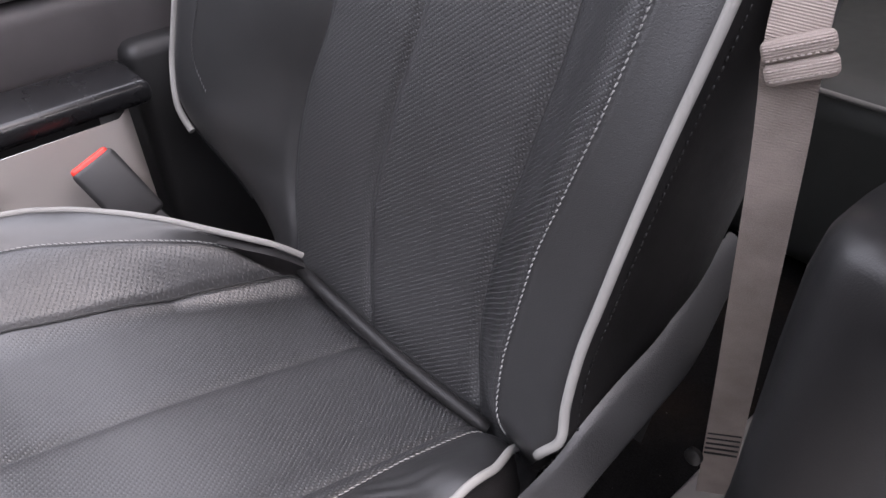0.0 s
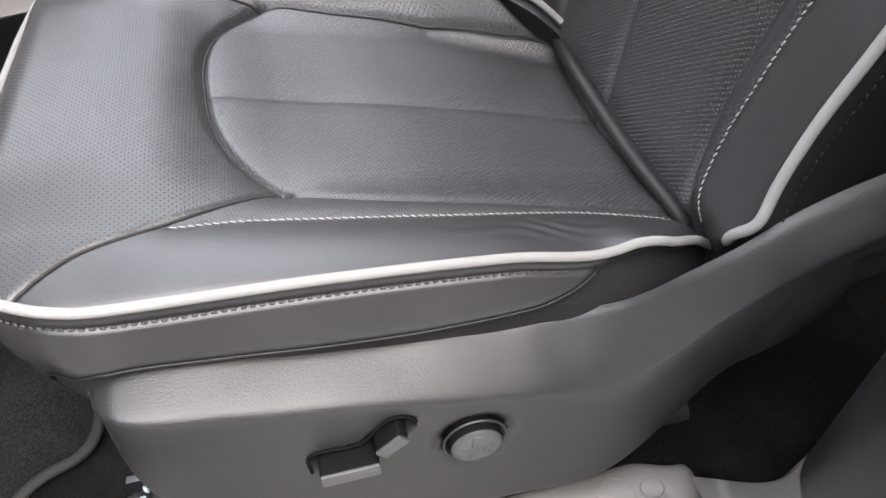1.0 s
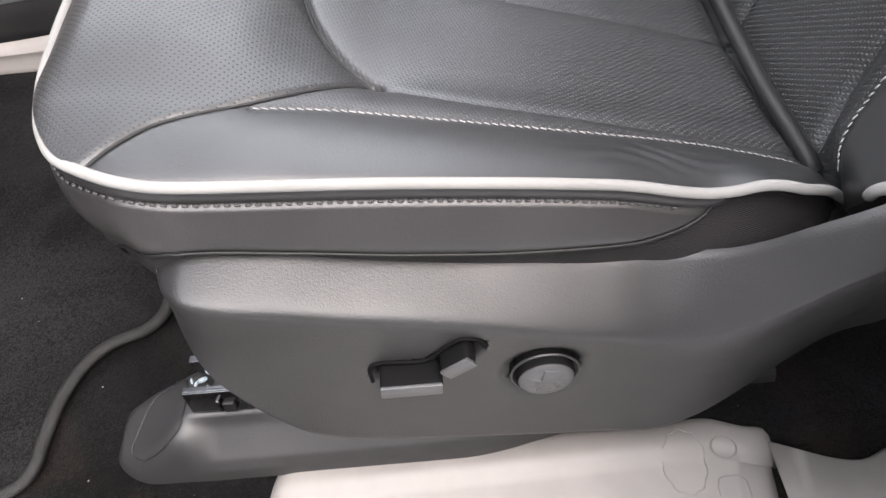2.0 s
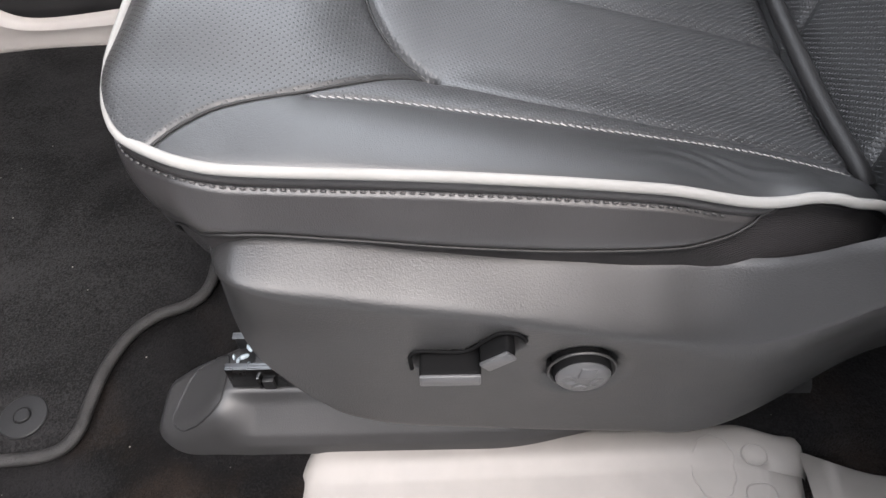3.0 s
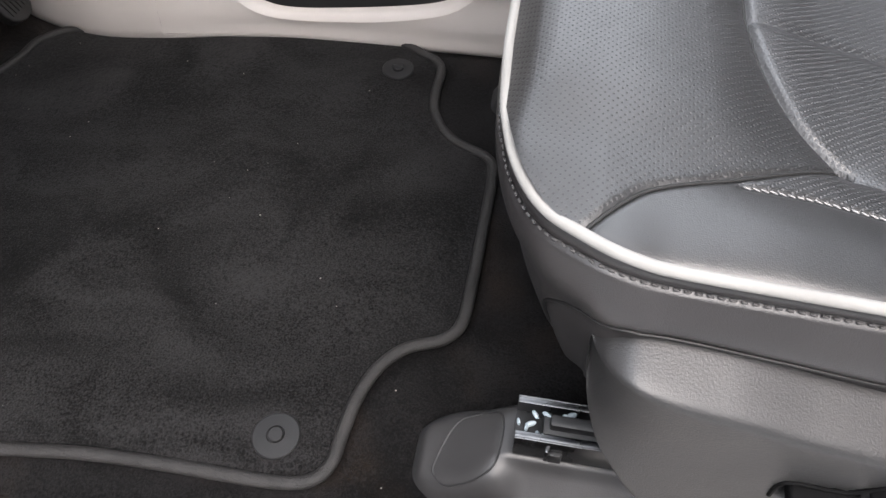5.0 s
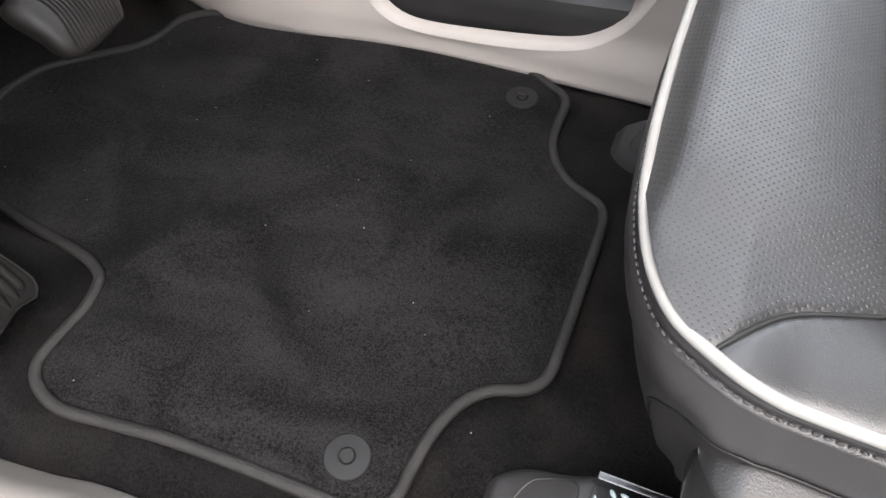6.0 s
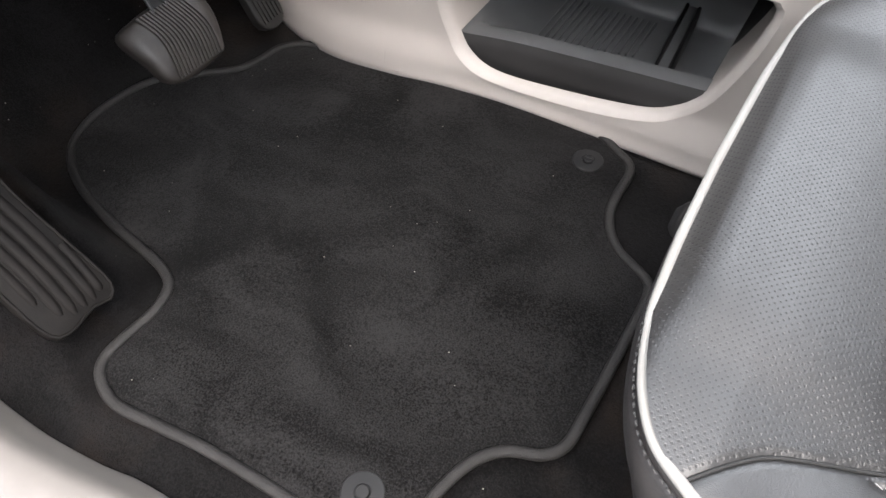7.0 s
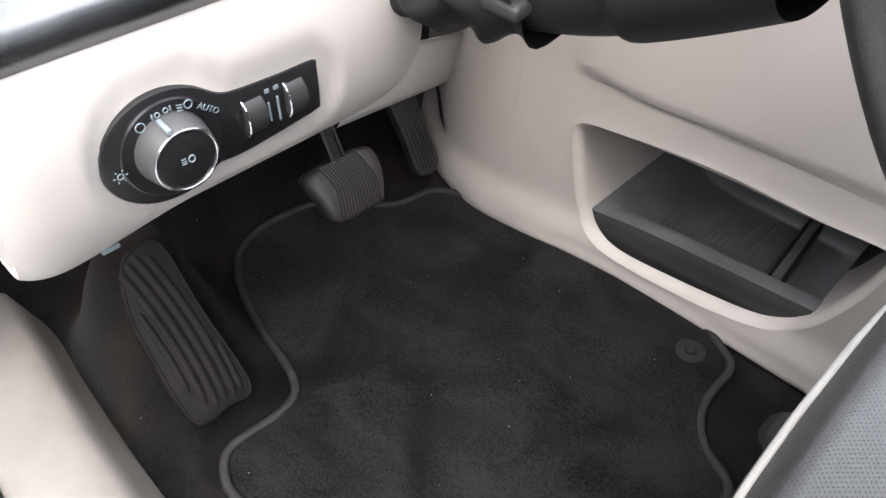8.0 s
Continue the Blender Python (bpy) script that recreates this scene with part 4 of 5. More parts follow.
sxn = edge_near(v2) + 0.004 + 0.010 * np.sin(w2 * 2.6) - 0.03 * w2 ** 2 - 0.005 * np.exp(-w2 / 0.04)
part("back_side", sheet(sxn, v2 - 0.03 * w2, 0.056 - 0.20 * w2, flip=False), SHADED_LEATHER, seat, "black leather side of the backrest, colour darkened for its shade").matrix_basis = BACK
sxf = edge_far(v2) - 0.004 + 0.03 * w2 ** 2
part("back_side", sheet(sxf, v2, 0.046 * step(v2, 0.0, 0.12) - 0.003 - 0.16 * w2, flip=True), LEATHER, seat).matrix_basis = BACK
row = np.stack([sxn[:, 1], v2[:, 1] - 0.002, 0.056 - 0.2 * w2[:, 1]], 1)
part("seam_stitching", stitches(np.array([BACK @ Vector(p) for p in row]) + (0, -0.001, 0), 0.0036, 0.0022, 0.0008), SHADED_LEATHER, seat)
bk, bw = np.meshgrid(np.linspace(-0.03, V_TOP, 30), np.linspace(-0.28, 0.26, 20), indexing="ij")
part("back_shell", sheet(bw, bk, -0.15 + 0 * bk), PLASTIC, seat).matrix_basis = BACK

# plastic side shield with its controls
TOP_X = [0.099, 0.108, 0.124, 0.17, 0.226, 0.297, 0.333, 0.382, 0.417, 0.440, 0.458, 0.476, 0.495, 0.52, 0.545, 0.575, 0.60, 0.65, 0.78]
TOP_Z = [0.264, 0.277, 0.284, 0.280, 0.267, 0.255, 0.251, 0.246, 0.246, 0.249, 0.256, 0.270, 0.290, 0.313, 0.333, 0.347, 0.355, 0.366, 0.375]
LOW_X = [0.099, 0.1005, 0.105, 0.113, 0.129, 0.150, 0.172, 0.21, 0.25, 0.344, 0.463, 0.53, 0.62, 0.78]
LOW_Z = [0.258, 0.232, 0.210, 0.190, 0.163, 0.127, 0.097, 0.078, 0.072, 0.061, 0.053, 0.062, 0.090, 0.15]


def shield_y(x, k):
    """How far the shield stands out; k runs from its top edge to its foot."""
    crest = ease(x, [0.099, 0.12, 0.20, 0.262, 0.334, 0.39, 0.42, 0.45, 0.48, 0.52, 0.60, 0.78], [0.105, 0.092, 0.086, 0.092, 0.155, 0.205, 0.245, 0.265, 0.235, 0.150, 0.09, 0.08])
    rear = step(x, 0.41, 0.54)
    inner, outer = 0.024 - 0.036 * rear, -0.013 - 0.025 * step(x, 0.40, 0.58)
    soft = 0.012 + 0.048 * step(x, 0.39, 0.47) * step(-x, -0.60, -0.48)
    below = np.clip((k - crest) / (1 - crest), 0, 1)
    y = outer + (inner - outer) * soft * np.logaddexp(0, (crest - k) / soft) / crest - 0.004 * below + 0.0045 * np.sin(below * math.pi)
    y = y + 0.014 * step(k, 0.90, 1.0) ** 2 + 0.042 * np.exp(-(x - 0.099) / 0.012)
    y = y + 0.085 * step(x, 0.42, 0.61) * below ** 0.8 + 0.03 * step(x, 0.62, 0.78)
    return y + 0.004 * np.exp(-k / 0.006)


xs = 0.099 + (0.78 - 0.099) * np.linspace(0, 1, 240) ** 1.25
ux, uk = np.meshgrid(xs, np.linspace(0, 1, 110) ** 1.4, indexing="ij")
uz = ease(ux, TOP_X, TOP_Z) + (ease(ux, LOW_X, LOW_Z) - ease(ux, TOP_X, TOP_Z)) * uk
uy = shield_y(ux, uk)


def shield_at(x, z):
    top, low = float(ease(x, TOP_X, TOP_Z)), float(ease(x, LOW_X, LOW_Z))
    return float(shield_y(np.array(x), np.array((z - top) / (low - top))))


DIAL = (0.3445, 0.1665)
dist = np.hypot(ux - DIAL[0], uz - DIAL[1])
uy = uy + 0.004 * step(-dist, -0.036, -0.025) + 0.012 * step(-dist, -0.0250, -0.0230)
slot = np.minimum(away(ux, uz, [(0.236, 0.184), (0.268, 0.184)]), away(ux, uz, [(0.270, 0.187), (0.290, 0.208)]))
uy = uy + 0.011 * step(-slot, -0.0125, -0.0105)
shield = part("side_shield", sheet(ux, uy, uz, flip=True), SHIELD, seat, "grained black plastic side shield")
yd = shield_at(*DIAL)
FACE = Matrix.Translation((DIAL[0], yd, DIAL[1])) @ Matrix.Rotation(radians(90), 4, "X")
dial = part("dial", turned([(0.0205, -0.016), (0.0205, 0.0045), (0.0198, 0.0058), (0.0005, 0.0058)], 56, FACE), MATT, shield, "round lumbar control with a grey face")
part("dial_face", turned([(0.0196, 0.0050), (0.0194, 0.0066), (0.0178, 0.0082), (0.014, 0.0095), (0.006, 0.0103), (0.0005, 0.0105)], 56, FACE), CONTROL, dial, "dark grey dished face")
for a in (80, 170, 260, 350):
    c = FACE @ Matrix.Rotation(radians(a), 4, "Z") @ Matrix.Translation((0.0102, 0, 0.0092)) @ Matrix.Rotation(radians(14), 4, "Y")
    me = turned([(0.0058, -0.002), (0.0058, 0.0004), (0.0050, 0.0012), (0.0030, 0.0006), (0.0004, 0.0004)], 24, c)
    pad = part("finger_pad", me if a != 80 else box(0.0110, 0.0125, 0.0030, 0.0014, (0, 0, 0), 3), KNOB_GREY if a == 80 else CONTROL, dial)
    if a == 80:
        pad.matrix_basis = c
ring = [FACE @ Vector((0.0238 * math.cos(a), 0.0238 * math.sin(a), 0.001)) for a in np.linspace(0, 2 * math.pi, 48, endpoint=False)]
part("dial_rim", tube(ring, 0.0010, 6, closed=True), SHIELD, shield)
ys = shield_at(0.255, 0.176)
lever = part("seat_switch", box(0.042, 0.026, 0.0115, 0.003, (0.2515, ys - 0.003, 0.185), 3), MATT, shield, "black seat position switch")
lever2 = part("backrest_switch", box(0.024, 0.024, 0.011, 0.003, (0.2830, ys - 0.002, 0.2055), 3, Matrix.Rotation(radians(-40), 3, "Y")), MATT, shield, "black backrest tilt switch")
part("switch_face", box(0.0415, 0.003, 0.0125, 0.0013, (0.2515, ys - 0.0165, 0.1845), 2), CONTROL, lever)
part("switch_face", box(0.0235, 0.003, 0.0112, 0.0013, (0.2830, ys - 0.0145, 0.2053), 2, Matrix.Rotation(radians(-40), 3, "Y")), CONTROL, lever2)
loop = spline([(0.2245, 0.172), (0.2245, 0.190), (0.232, 0.1965), (0.261, 0.1955), (0.276, 0.2115), (0.285, 0.2200), (0.296, 0.2185), (0.3025, 0.2090)], 60)
part("switch_rim", tube([(x, shield_at(x, z) - 0.0004, z) for x, z in loop], 0.0015, 6), MATT, shield)

# ---- seat runners and their covers ----
RAIL_Y = [0.000, 0.003, 0.008, 0.018, 0.030, 0.036, 0.080, 0.088, 0.095]
RAIL_Z = [-0.005, 0.014, 0.024, 0.034, 0.046, 0.056, 0.058, 0.05, -0.005]


def runner(at_y, visible):
    group = "seat runners"
    t = thing("seat_rail", "bright steel seat runner with a dark plastic end cover" if visible else "seat runner end in a dark plastic cover on the carpet", "seat rail", group=group, at=(0.10, at_y, 0.0))
    run = np.r_[np.linspace(0, 1, 40), np.linspace(1.05, 5.6, 60)] if visible else np.linspace(0, 1, 40)
    fu, fv = np.meshgrid(run, np.sin(np.linspace(-1, 1, 60) * math.pi / 2), indexing="ij")
    x = -0.020 + fu * 0.107
    w = 0.046 * (1 - (1 - np.clip(fu * 2.2, 0, 1)) ** 2.4 * 0.55)
    y = at_y - 0.008 + fv * w
    z = -0.004 + (0.016 + 0.048 * step(fu, 0.0, 0.85)) * (1 - np.abs(fv) ** 5) * step(fu, -0.02, 0.10)
    rail_z = np.interp(y - at_y + 0.055, RAIL_Y, RAIL_Z)
    z = z + (rail_z - z) * step(fu, 0.55, 0.95)
    under = step(x, 0.28, 0.52)
    y, z = y + 0.05 * under * (fv < 0.6), z * (1 - 0.5 * under)
    foot = part("end_cover", sheet(x, y, z), GREY_PLASTIC, t, "dark grey plastic end cover")
    pad_loop = spline([(0.002, -0.030), (0.003, -0.016), (0.012, 0.008), (0.024, 0.018), (0.052, 0.016), (0.053, -0.022), (0.040, -0.036), (0.016, -0.040)], 60, True)

    def pz(a, b):
        i, j = np.unravel_index(np.argmin((x - a) ** 2 + (y - at_y - b) ** 2), x.shape)
        return float(z[i, j])

    part("pad_groove", tube([(a, at_y + b, pz(a, b) + 0.0002) for a, b in pad_loop], 0.0010, 6, closed=True), PLASTIC, foot)
    if visible:
        for y0, y1, z0, z1 in ((0.036, 0.0375, 0.062, 0.092), (0.0375, 0.0425, 0.0905, 0.092), (0.073, 0.0745, 0.062, 0.088), (0.068, 0.073, 0.0865, 0.088), (0.036, 0.074, 0.0612, 0.0627)):
            # the channel's bottom strip is black, its other strips are steel
            part("rail_channel", box(0.34, y1 - y0, z1 - z0, 0.0006, (0.234, (y0 + y1) / 2, (z0 + z1) / 2), 2), STEEL if z1 > 0.07 else PLASTIC, t, "folded steel channel with bright edges and a black bottom")
        part("slide", box(0.24, 0.018, 0.016, 0.002, (0.205, 0.0555, 0.0755), 2), PLASTIC, t)
        part("slide_teeth", box(0.20, 0.010, 0.010, 0.002, (0.19, 0.0555, 0.087), 2), PLASTIC, t)
        rng = random.Random(3)
        for i in range(14):
            size = rng.uniform(0.0014, 0.0032)
            spot = Matrix.Translation((0.066 + 0.0031 * i, 0.052 + rng.uniform(-0.009, 0.014), 0.081 + rng.uniform(-0.006, 0.004)))
            part("grease", turned([(size, 0), (size * 0.9, 0.0012), (size * 0.5, 0.0022), (0.0003, 0.0025)], 10, spot @ Matrix.Rotation(rng.uniform(0, 3), 4, "Z") @ Matrix.Diagonal((1.7, 0.8, 1, 1))), GREASE, t)
        part("locking_tab", box(0.010, 0.004, 0.014, 0.001, (0.097, 0.0345, 0.070), 2), PLASTIC, t)
        part("locking_tab", box(0.003, 0.005, 0.018, 0.001, (0.090, 0.0345, 0.074), 2), STEEL, t)
    return t


rail_near = runner(0.055, True)
rail_far = runner(0.530, False)

# ---- floor mat ----
MAT_LINE = [(-0.090, 0.050), (-0.0925, 0.024), (-0.106, 0.006), (-0.140, -0.001), (-0.227, -0.002), (-0.305, -0.005), (-0.356, -0.011), (-0.410, -0.0165), (-0.444, -0.006),
            (-0.461, 0.012), (-0.464, 0.040), (-0.461, 0.082), (-0.468, 0.114), (-0.484, 0.128), (-0.512, 0.137), (-0.595, 0.151), (-0.675, 0.174), (-0.731, 0.208), (-0.757, 0.257),
            (-0.760, 0.310), (-0.745, 0.365), (-0.705, 0.410), (-0.662, 0.455), (-0.648, 0.492), (-0.640, 0.530), (-0.600, 0.560), (-0.500, 0.575), (-0.300, 0.614), (-0.190, 0.612), (-0.145, 0.598), (-0.119, 0.583), (-0.101, 0.573), (-0.0915, 0.558), (-0.090, 0.541),
            (-0.0905, 0.513), (-0.087, 0.483), (-0.074, 0.454), (-0.054, 0.432), (-0.029, 0.419), (-0.011, 0.409), (-0.001, 0.385), (-0.0005, 0.300), (-0.0015, 0.220),
            (-0.004, 0.181), (-0.019, 0.160), (-0.052, 0.145), (-0.073, 0.121), (-0.085, 0.088)]
mat = thing("floor_mat", "dark grey carpet mat with a bound edge lying in the footwell", "floor mat", at=(-0.35, 0.28, 0.0))
edge = spline(MAT_LINE, 240, True)


def mat_z(x, y):
    return 0.006 + 0.0018 * np.sin(9 * x + 3 * np.sin(8 * y)) * np.sin(11 * y + 2) + 0.03 * np.maximum(0, -0.66 - x)


gx, gy = np.meshgrid(np.arange(-0.77, 0.006, 0.004), np.arange(-0.024, 0.62, 0.004), indexing="ij")
keep = inside(cell(gx), cell(gy), edge)
part("mat_surface", sheet(gx, gy, mat_z(gx, gy), keep), MAT, mat)
ribbon = spline([(x, y, float(mat_z(x, y)) + 0.0005) for x, y in edge], 420, True)
part("binding", tube(ribbon, 0.0062, 12, closed=True, squash=0.8), BINDING, mat, "stitched grey binding round the edge")


def fastener(x, y, wide):
    z = float(mat_z(np.array(x), np.array(y)))
    f = part("fastener", turned([(wide, -0.002), (wide, 0.0016), (wide - 0.001, 0.0026), (0.0085, 0.0034), (0.0080, 0.0024), (0.0072, 0.0022), (0.0068, 0.0046), (0.006, 0.0054), (0.0004, 0.0054)], 40, Matrix.Translation((x, y, z))), FASTENER, mat, "round dark plastic mat fastener")
    return f


fastener(-0.147, 0.039, 0.0215)
far = fastener(-0.146, 0.547, 0.0205)
part("fastener_slot", box(0.010, 0.0024, 0.002, 0.0008, (-0.146, 0.547, float(mat_z(np.array(-0.146), np.array(0.547))) + 0.0057), 2), PLASTIC, far)

# ---- pedals ----
brake = thing("brake_pedal", "black ribbed rubber brake pedal on a bright steel arm", "pedal", at=(-0.60, 0.315, 0.0))
PED = Matrix.Translation((-0.578, 0.318, 0.176)) @ Matrix.Rotation(radians(55), 4, "Y") @ Matrix.Rotation(radians(-6), 4, "Z")
pad_edge = spline([(-0.030, -0.058), (-0.039, -0.038), (-0.044, 0.0), (-0.041, 0.046), (-0.012, 0.058), (0.026, 0.048), (0.036, 0.037), (0.041, -0.031), (0.005, -0.050)], 54, True)


def crown(a, b):
    """The pad is slightly domed and falls away at its sides."""
    return 0.006 - 2.2 * a * a - 2.6 * np.maximum(0, np.abs(b + 0.10 * a - 0.004) - 0.033) ** 1.6


k = np.linspace(0, 1, 16)[:, None]
pa, pb = pad_edge[None, :, 0] * k, pad_edge[None, :, 1] * k
pc = crown(pa, pb) - 0.005 * k ** 14
skirt_a, skirt_b = pad_edge[None, :, 0] * np.array([[1.0], [0.97]]), pad_edge[None, :, 1] * np.array([[1.0], [0.97]])
skirt_c = np.vstack([pc[-1] - 0.007, pc[-1] - 0.018])
part("pedal_pad", sheet(np.vstack([pa, skirt_a]), np.vstack([pb, skirt_b]), np.vstack([pc, skirt_c]), wrap_v=True), PEDAL_RUBBER, brake).matrix_basis = PED
for i in range(14):
    f = i / 13
    top, mid, low = np.array((-0.0385 - 0.003 * f, -0.036 + 0.060 * f)), np.array((-0.006 + 0.004 * f, -0.025 + 0.063 * f)), np.array((0.0375 - 0.004 * f, -0.029 + 0.064 * f))
    line = spline([top, mid, low], 16)
    me = tube([(a, b, float(crown(np.array(a), np.array(b))) + 0.0011) for a, b in line], 0.0018, 6)
    part("rib", me, PEDAL_RUBBER, brake).matrix_basis = PED
arm = np.array(spline([(-0.60, 0.318, 0.205), (-0.63, 0.316, 0.28), (-0.645, 0.314, 0.36), (-0.62, 0.314, 0.52)], 24))
part("pedal_arm", tube(arm, 0.010, 10, squash=0.45), PLASTIC, brake, "black pedal arm")
for dy, r in ((-0.0100, 0.0022), (0.0085, 0.0016)):
    part("arm_edge", tube(arm + (0.004, dy, 0.002), r, 8), STEEL, brake, "bright steel edge of the arm")
gas = thing("accelerator_pedal", "long black ribbed accelerator pedal", "pedal", at=(-0.67, 0.53, 0.0))
GP = Matrix.Translation((-0.690, 0.535, 0.115)) @ Matrix.Rotation(radians(62), 4, "Y")
loop = [(a, b) for a, b in spline([(-0.082, -0.022), (-0.082, 0.022), (0.0, 0.024), (0.09, 0.022), (0.12, 0.020), (0.12, -0.024), (0.06, -0.030), (-0.02, -0.026)], 40, True)]
part("pedal_pad", slab([(-a, b) for a, b in loop][::-1], -0.012, 0.004, 0.003, 3, GP), RUBBER, gas)
for i in range(6):
    part("rib", box(0.085, 0.0030, 0.003, 0.001, (0, 0, 0), 2), RUBBER, gas).matrix_basis = GP @ Matrix.Translation((0.035, -0.017 + i * 0.0068, 0.005))

# ---- footrest ----
rest = thing("footrest", "worn dark rubber footrest pad with long ribs beside the pedals", "footrest", at=(-0.58, 0.04, 0.03))
REST = Matrix.Translation((-0.563, 0.038, 0.112)) @ Matrix.Rotation(radians(47), 4, "Y")
outline = spline([(0.108, 0.026), (0.102, 0.006), (0.105, -0.030), (0.088, -0.046), (0.020, -0.046), (-0.055, -0.040), (-0.112, -0.016), (-0.124, 0.016), (-0.110, 0.036), (-0.02, 0.036), (0.070, 0.040), (0.098, 0.038)], 60, True)
part("rest_pad", slab(outline, -0.012, 0.004, 0.003, 3, REST), FOOT_RUBBER, rest)
rimline = [REST @ Vector((a, b, 0.004)) for a, b in outline * (0.97, 0.95)]
part("rest_rim", tube(rimline, 0.0020, 6, closed=True), FOOT_RUBBER, rest)
for b0, a0, a1, wide in ((-0.036, -0.050, 0.060, 0.0044), (-0.024, -0.100, 0.084, 0.0052), (-0.012, -0.108, 0.092, 0.0054), (0.000, -0.112, 0.094, 0.0054), (0.012, -0.104, 0.094, 0.0052), (0.0225, 0.030, 0.092, 0.0044)):
    line = [(a, b0 + 0.009 * (1 - (a / 0.11) ** 2), 0.0042) for a in np.linspace(a0, a1, 22)]
    thick = wide * np.clip(np.sin(np.linspace(0.06, 0.97, 22) * math.pi) * 4, 0.25, 1)
    part("rib", tube(line, thick, 8, squash=0.55), FOOT_RUBBER, rest).matrix_basis = REST

# ---- light switch panel on the dashboard ----
switch = thing("light_switch_panel", "black light switch panel with a round grey knob and two rollers", "switch panel", at=(-0.30, 0.02, 0.58))
FRONT = Matrix.Translation((-0.3005, 0.004, -0.008)) @ Matrix(((0, 0, 1, 0), (1, 0, 0, 0), (0, 1, 0, 0), (0, 0, 0, 1)))
KC = (-0.020, 0.585)
SET = Matrix.Translation((-0.002, 0.004, -0.008))
arc = [(KC[0] - 0.001 + 0.0400 * math.cos(a), KC[1] + 0.0342 * math.sin(a)) for a in np.linspace(radians(42), radians(312), 40)]
bez = spline(arc + [(0.020, 0.5585), (0.045, 0.5600), (0.078, 0.5635), (0.0815, 0.567), (0.082, 0.594), (0.079, 0.5985), (0.050, 0.5995), (0.020, 0.602)], 110, True)
panel = part("bezel", slab([(a, b) for a, b in bez], -0.012, 0.002, 0.0015, 2, FRONT), GLOSS, switch)
AX = SET @ Matrix.Translation((-0.2985, KC[0], KC[1])) @ Matrix.Rotation(radians(90), 4, "Y")
part("dial_plate", turned([(0.0300, 0.0), (0.0300, 0.0030), (0.0290, 0.0038), (0.0215, 0.0030), (0.0004, 0.0030)], 56, AX), GLOSS, switch)
knob = part("knob", turned([(0.0222, 0.002), (0.0213, 0.008), (0.0196, 0.016), (0.0188, 0.0180), (0.0174, 0.0186), (0.0172, 0.0172), (0.0004, 0.0172)], 56, AX), KNOB_GREY, switch, "round grey light knob")
ring = [AX @ Vector((0.0182 * math.cos(a), 0.0182 * math.sin(a), 0.0183)) for a in np.linspace(0, 2 * math.pi, 48, endpoint=False)]
part("chrome_ring", tube(ring, 0.0009, 8, closed=True), CHROME, knob)
part("knob_face", turned([(0.0170, 0.0165), (0.0168, 0.0180), (0.0145, 0.0185), (0.0004, 0.0185)], 40, AX), GLOSS, knob)
part("pointer", box(0.012, 0.0030, 0.0035, 0.001, (0, 0, 0), 2), LEGEND, knob).matrix_basis = SET @ Matrix.Translation((-0.286, KC[0] - 0.005, KC[1] + 0.0208)) @ Matrix.Rotation(radians(8), 4, "Y")
me = tube([AX @ Vector((0.0021 * math.cos(a), 0.0024 + 0.0018 * math.sin(a), 0.0187)) for a in np.linspace(0, 2 * math.pi, 16, endpoint=False)], 0.0005, 5, closed=True)
part("icon", me, LEGEND, knob)
for i in (-1, 0, 1):
    part("icon", box(0.0007, 0.0030, 0.0004, 0.0001, (0, 0, 0), 1), LEGEND, knob).matrix_basis = AX @ Matrix.Translation((0.0016 * i, -0.0022, 0.0186))


def ring_icon(y, z, r, thick=0.0004):
    return tube([(-0.2963, y + r * math.cos(a), z + r * math.sin(a)) for a in np.linspace(0, 2 * math.pi, 18, endpoint=False)], thick, 5, closed=True)


def dash_icon(y, z, wide, high, tilt=0.0):
    return box(0.0006, wide, high, 0.0002, (-0.2963, y, z), 1, Matrix.Rotation(radians(tilt), 3, "X"))


part("icon", ring_icon(-0.030, 0.5975, 0.0026), LEGEND, switch, "round off mark")
for me in [ring_icon(-0.0195, 0.6005, 0.0014), ring_icon(-0.0145, 0.6012, 0.0014), dash_icon(-0.0225, 0.6005, 0.0010, 0.0034), dash_icon(-0.0117, 0.6012, 0.0010, 0.0034)]:
    part("icon", me, LEGEND, switch)
for me in [ring_icon(-0.0015, 0.5992, 0.0024)] + [dash_icon(-0.0066, 0.6008 - 0.0017 * i, 0.0034, 0.0008, -12) for i in range(3)]:
    part("icon", me, LEGEND, switch)
for me in [ring_icon(-0.048, 0.5750, 0.0017)] + [dash_icon(-0.048 + 0.0036 * math.cos(radians(60 * i)), 0.575 + 0.0036 * math.sin(radians(60 * i)), 0.0014, 0.0007, 60 * i) for i in range(6)]:
    part("icon", me, LEGEND, switch)
word = bpy.data.curves.new("word", "FONT")
word.body, word.size, word.align_x, word.align_y = "AUTO", 0.0052, "CENTER", "CENTER"
word.extrude = 0.0002
holder = new("word", word)
bpy.context.view_layer.update()
me = bpy.data.meshes.new_from_object(holder)
bpy.data.objects.remove(holder)
me.transform(Matrix.Translation((-0.2961, 0.0092, 0.5915)) @ Matrix(((0, 0, 1, 0), (1, 0, 0, 0), (0, 1, 0, 0), (0, 0, 0, 1))) @ Matrix.Rotation(radians(-38), 4, "Z"))
part("lettering", me, LEGEND, switch)
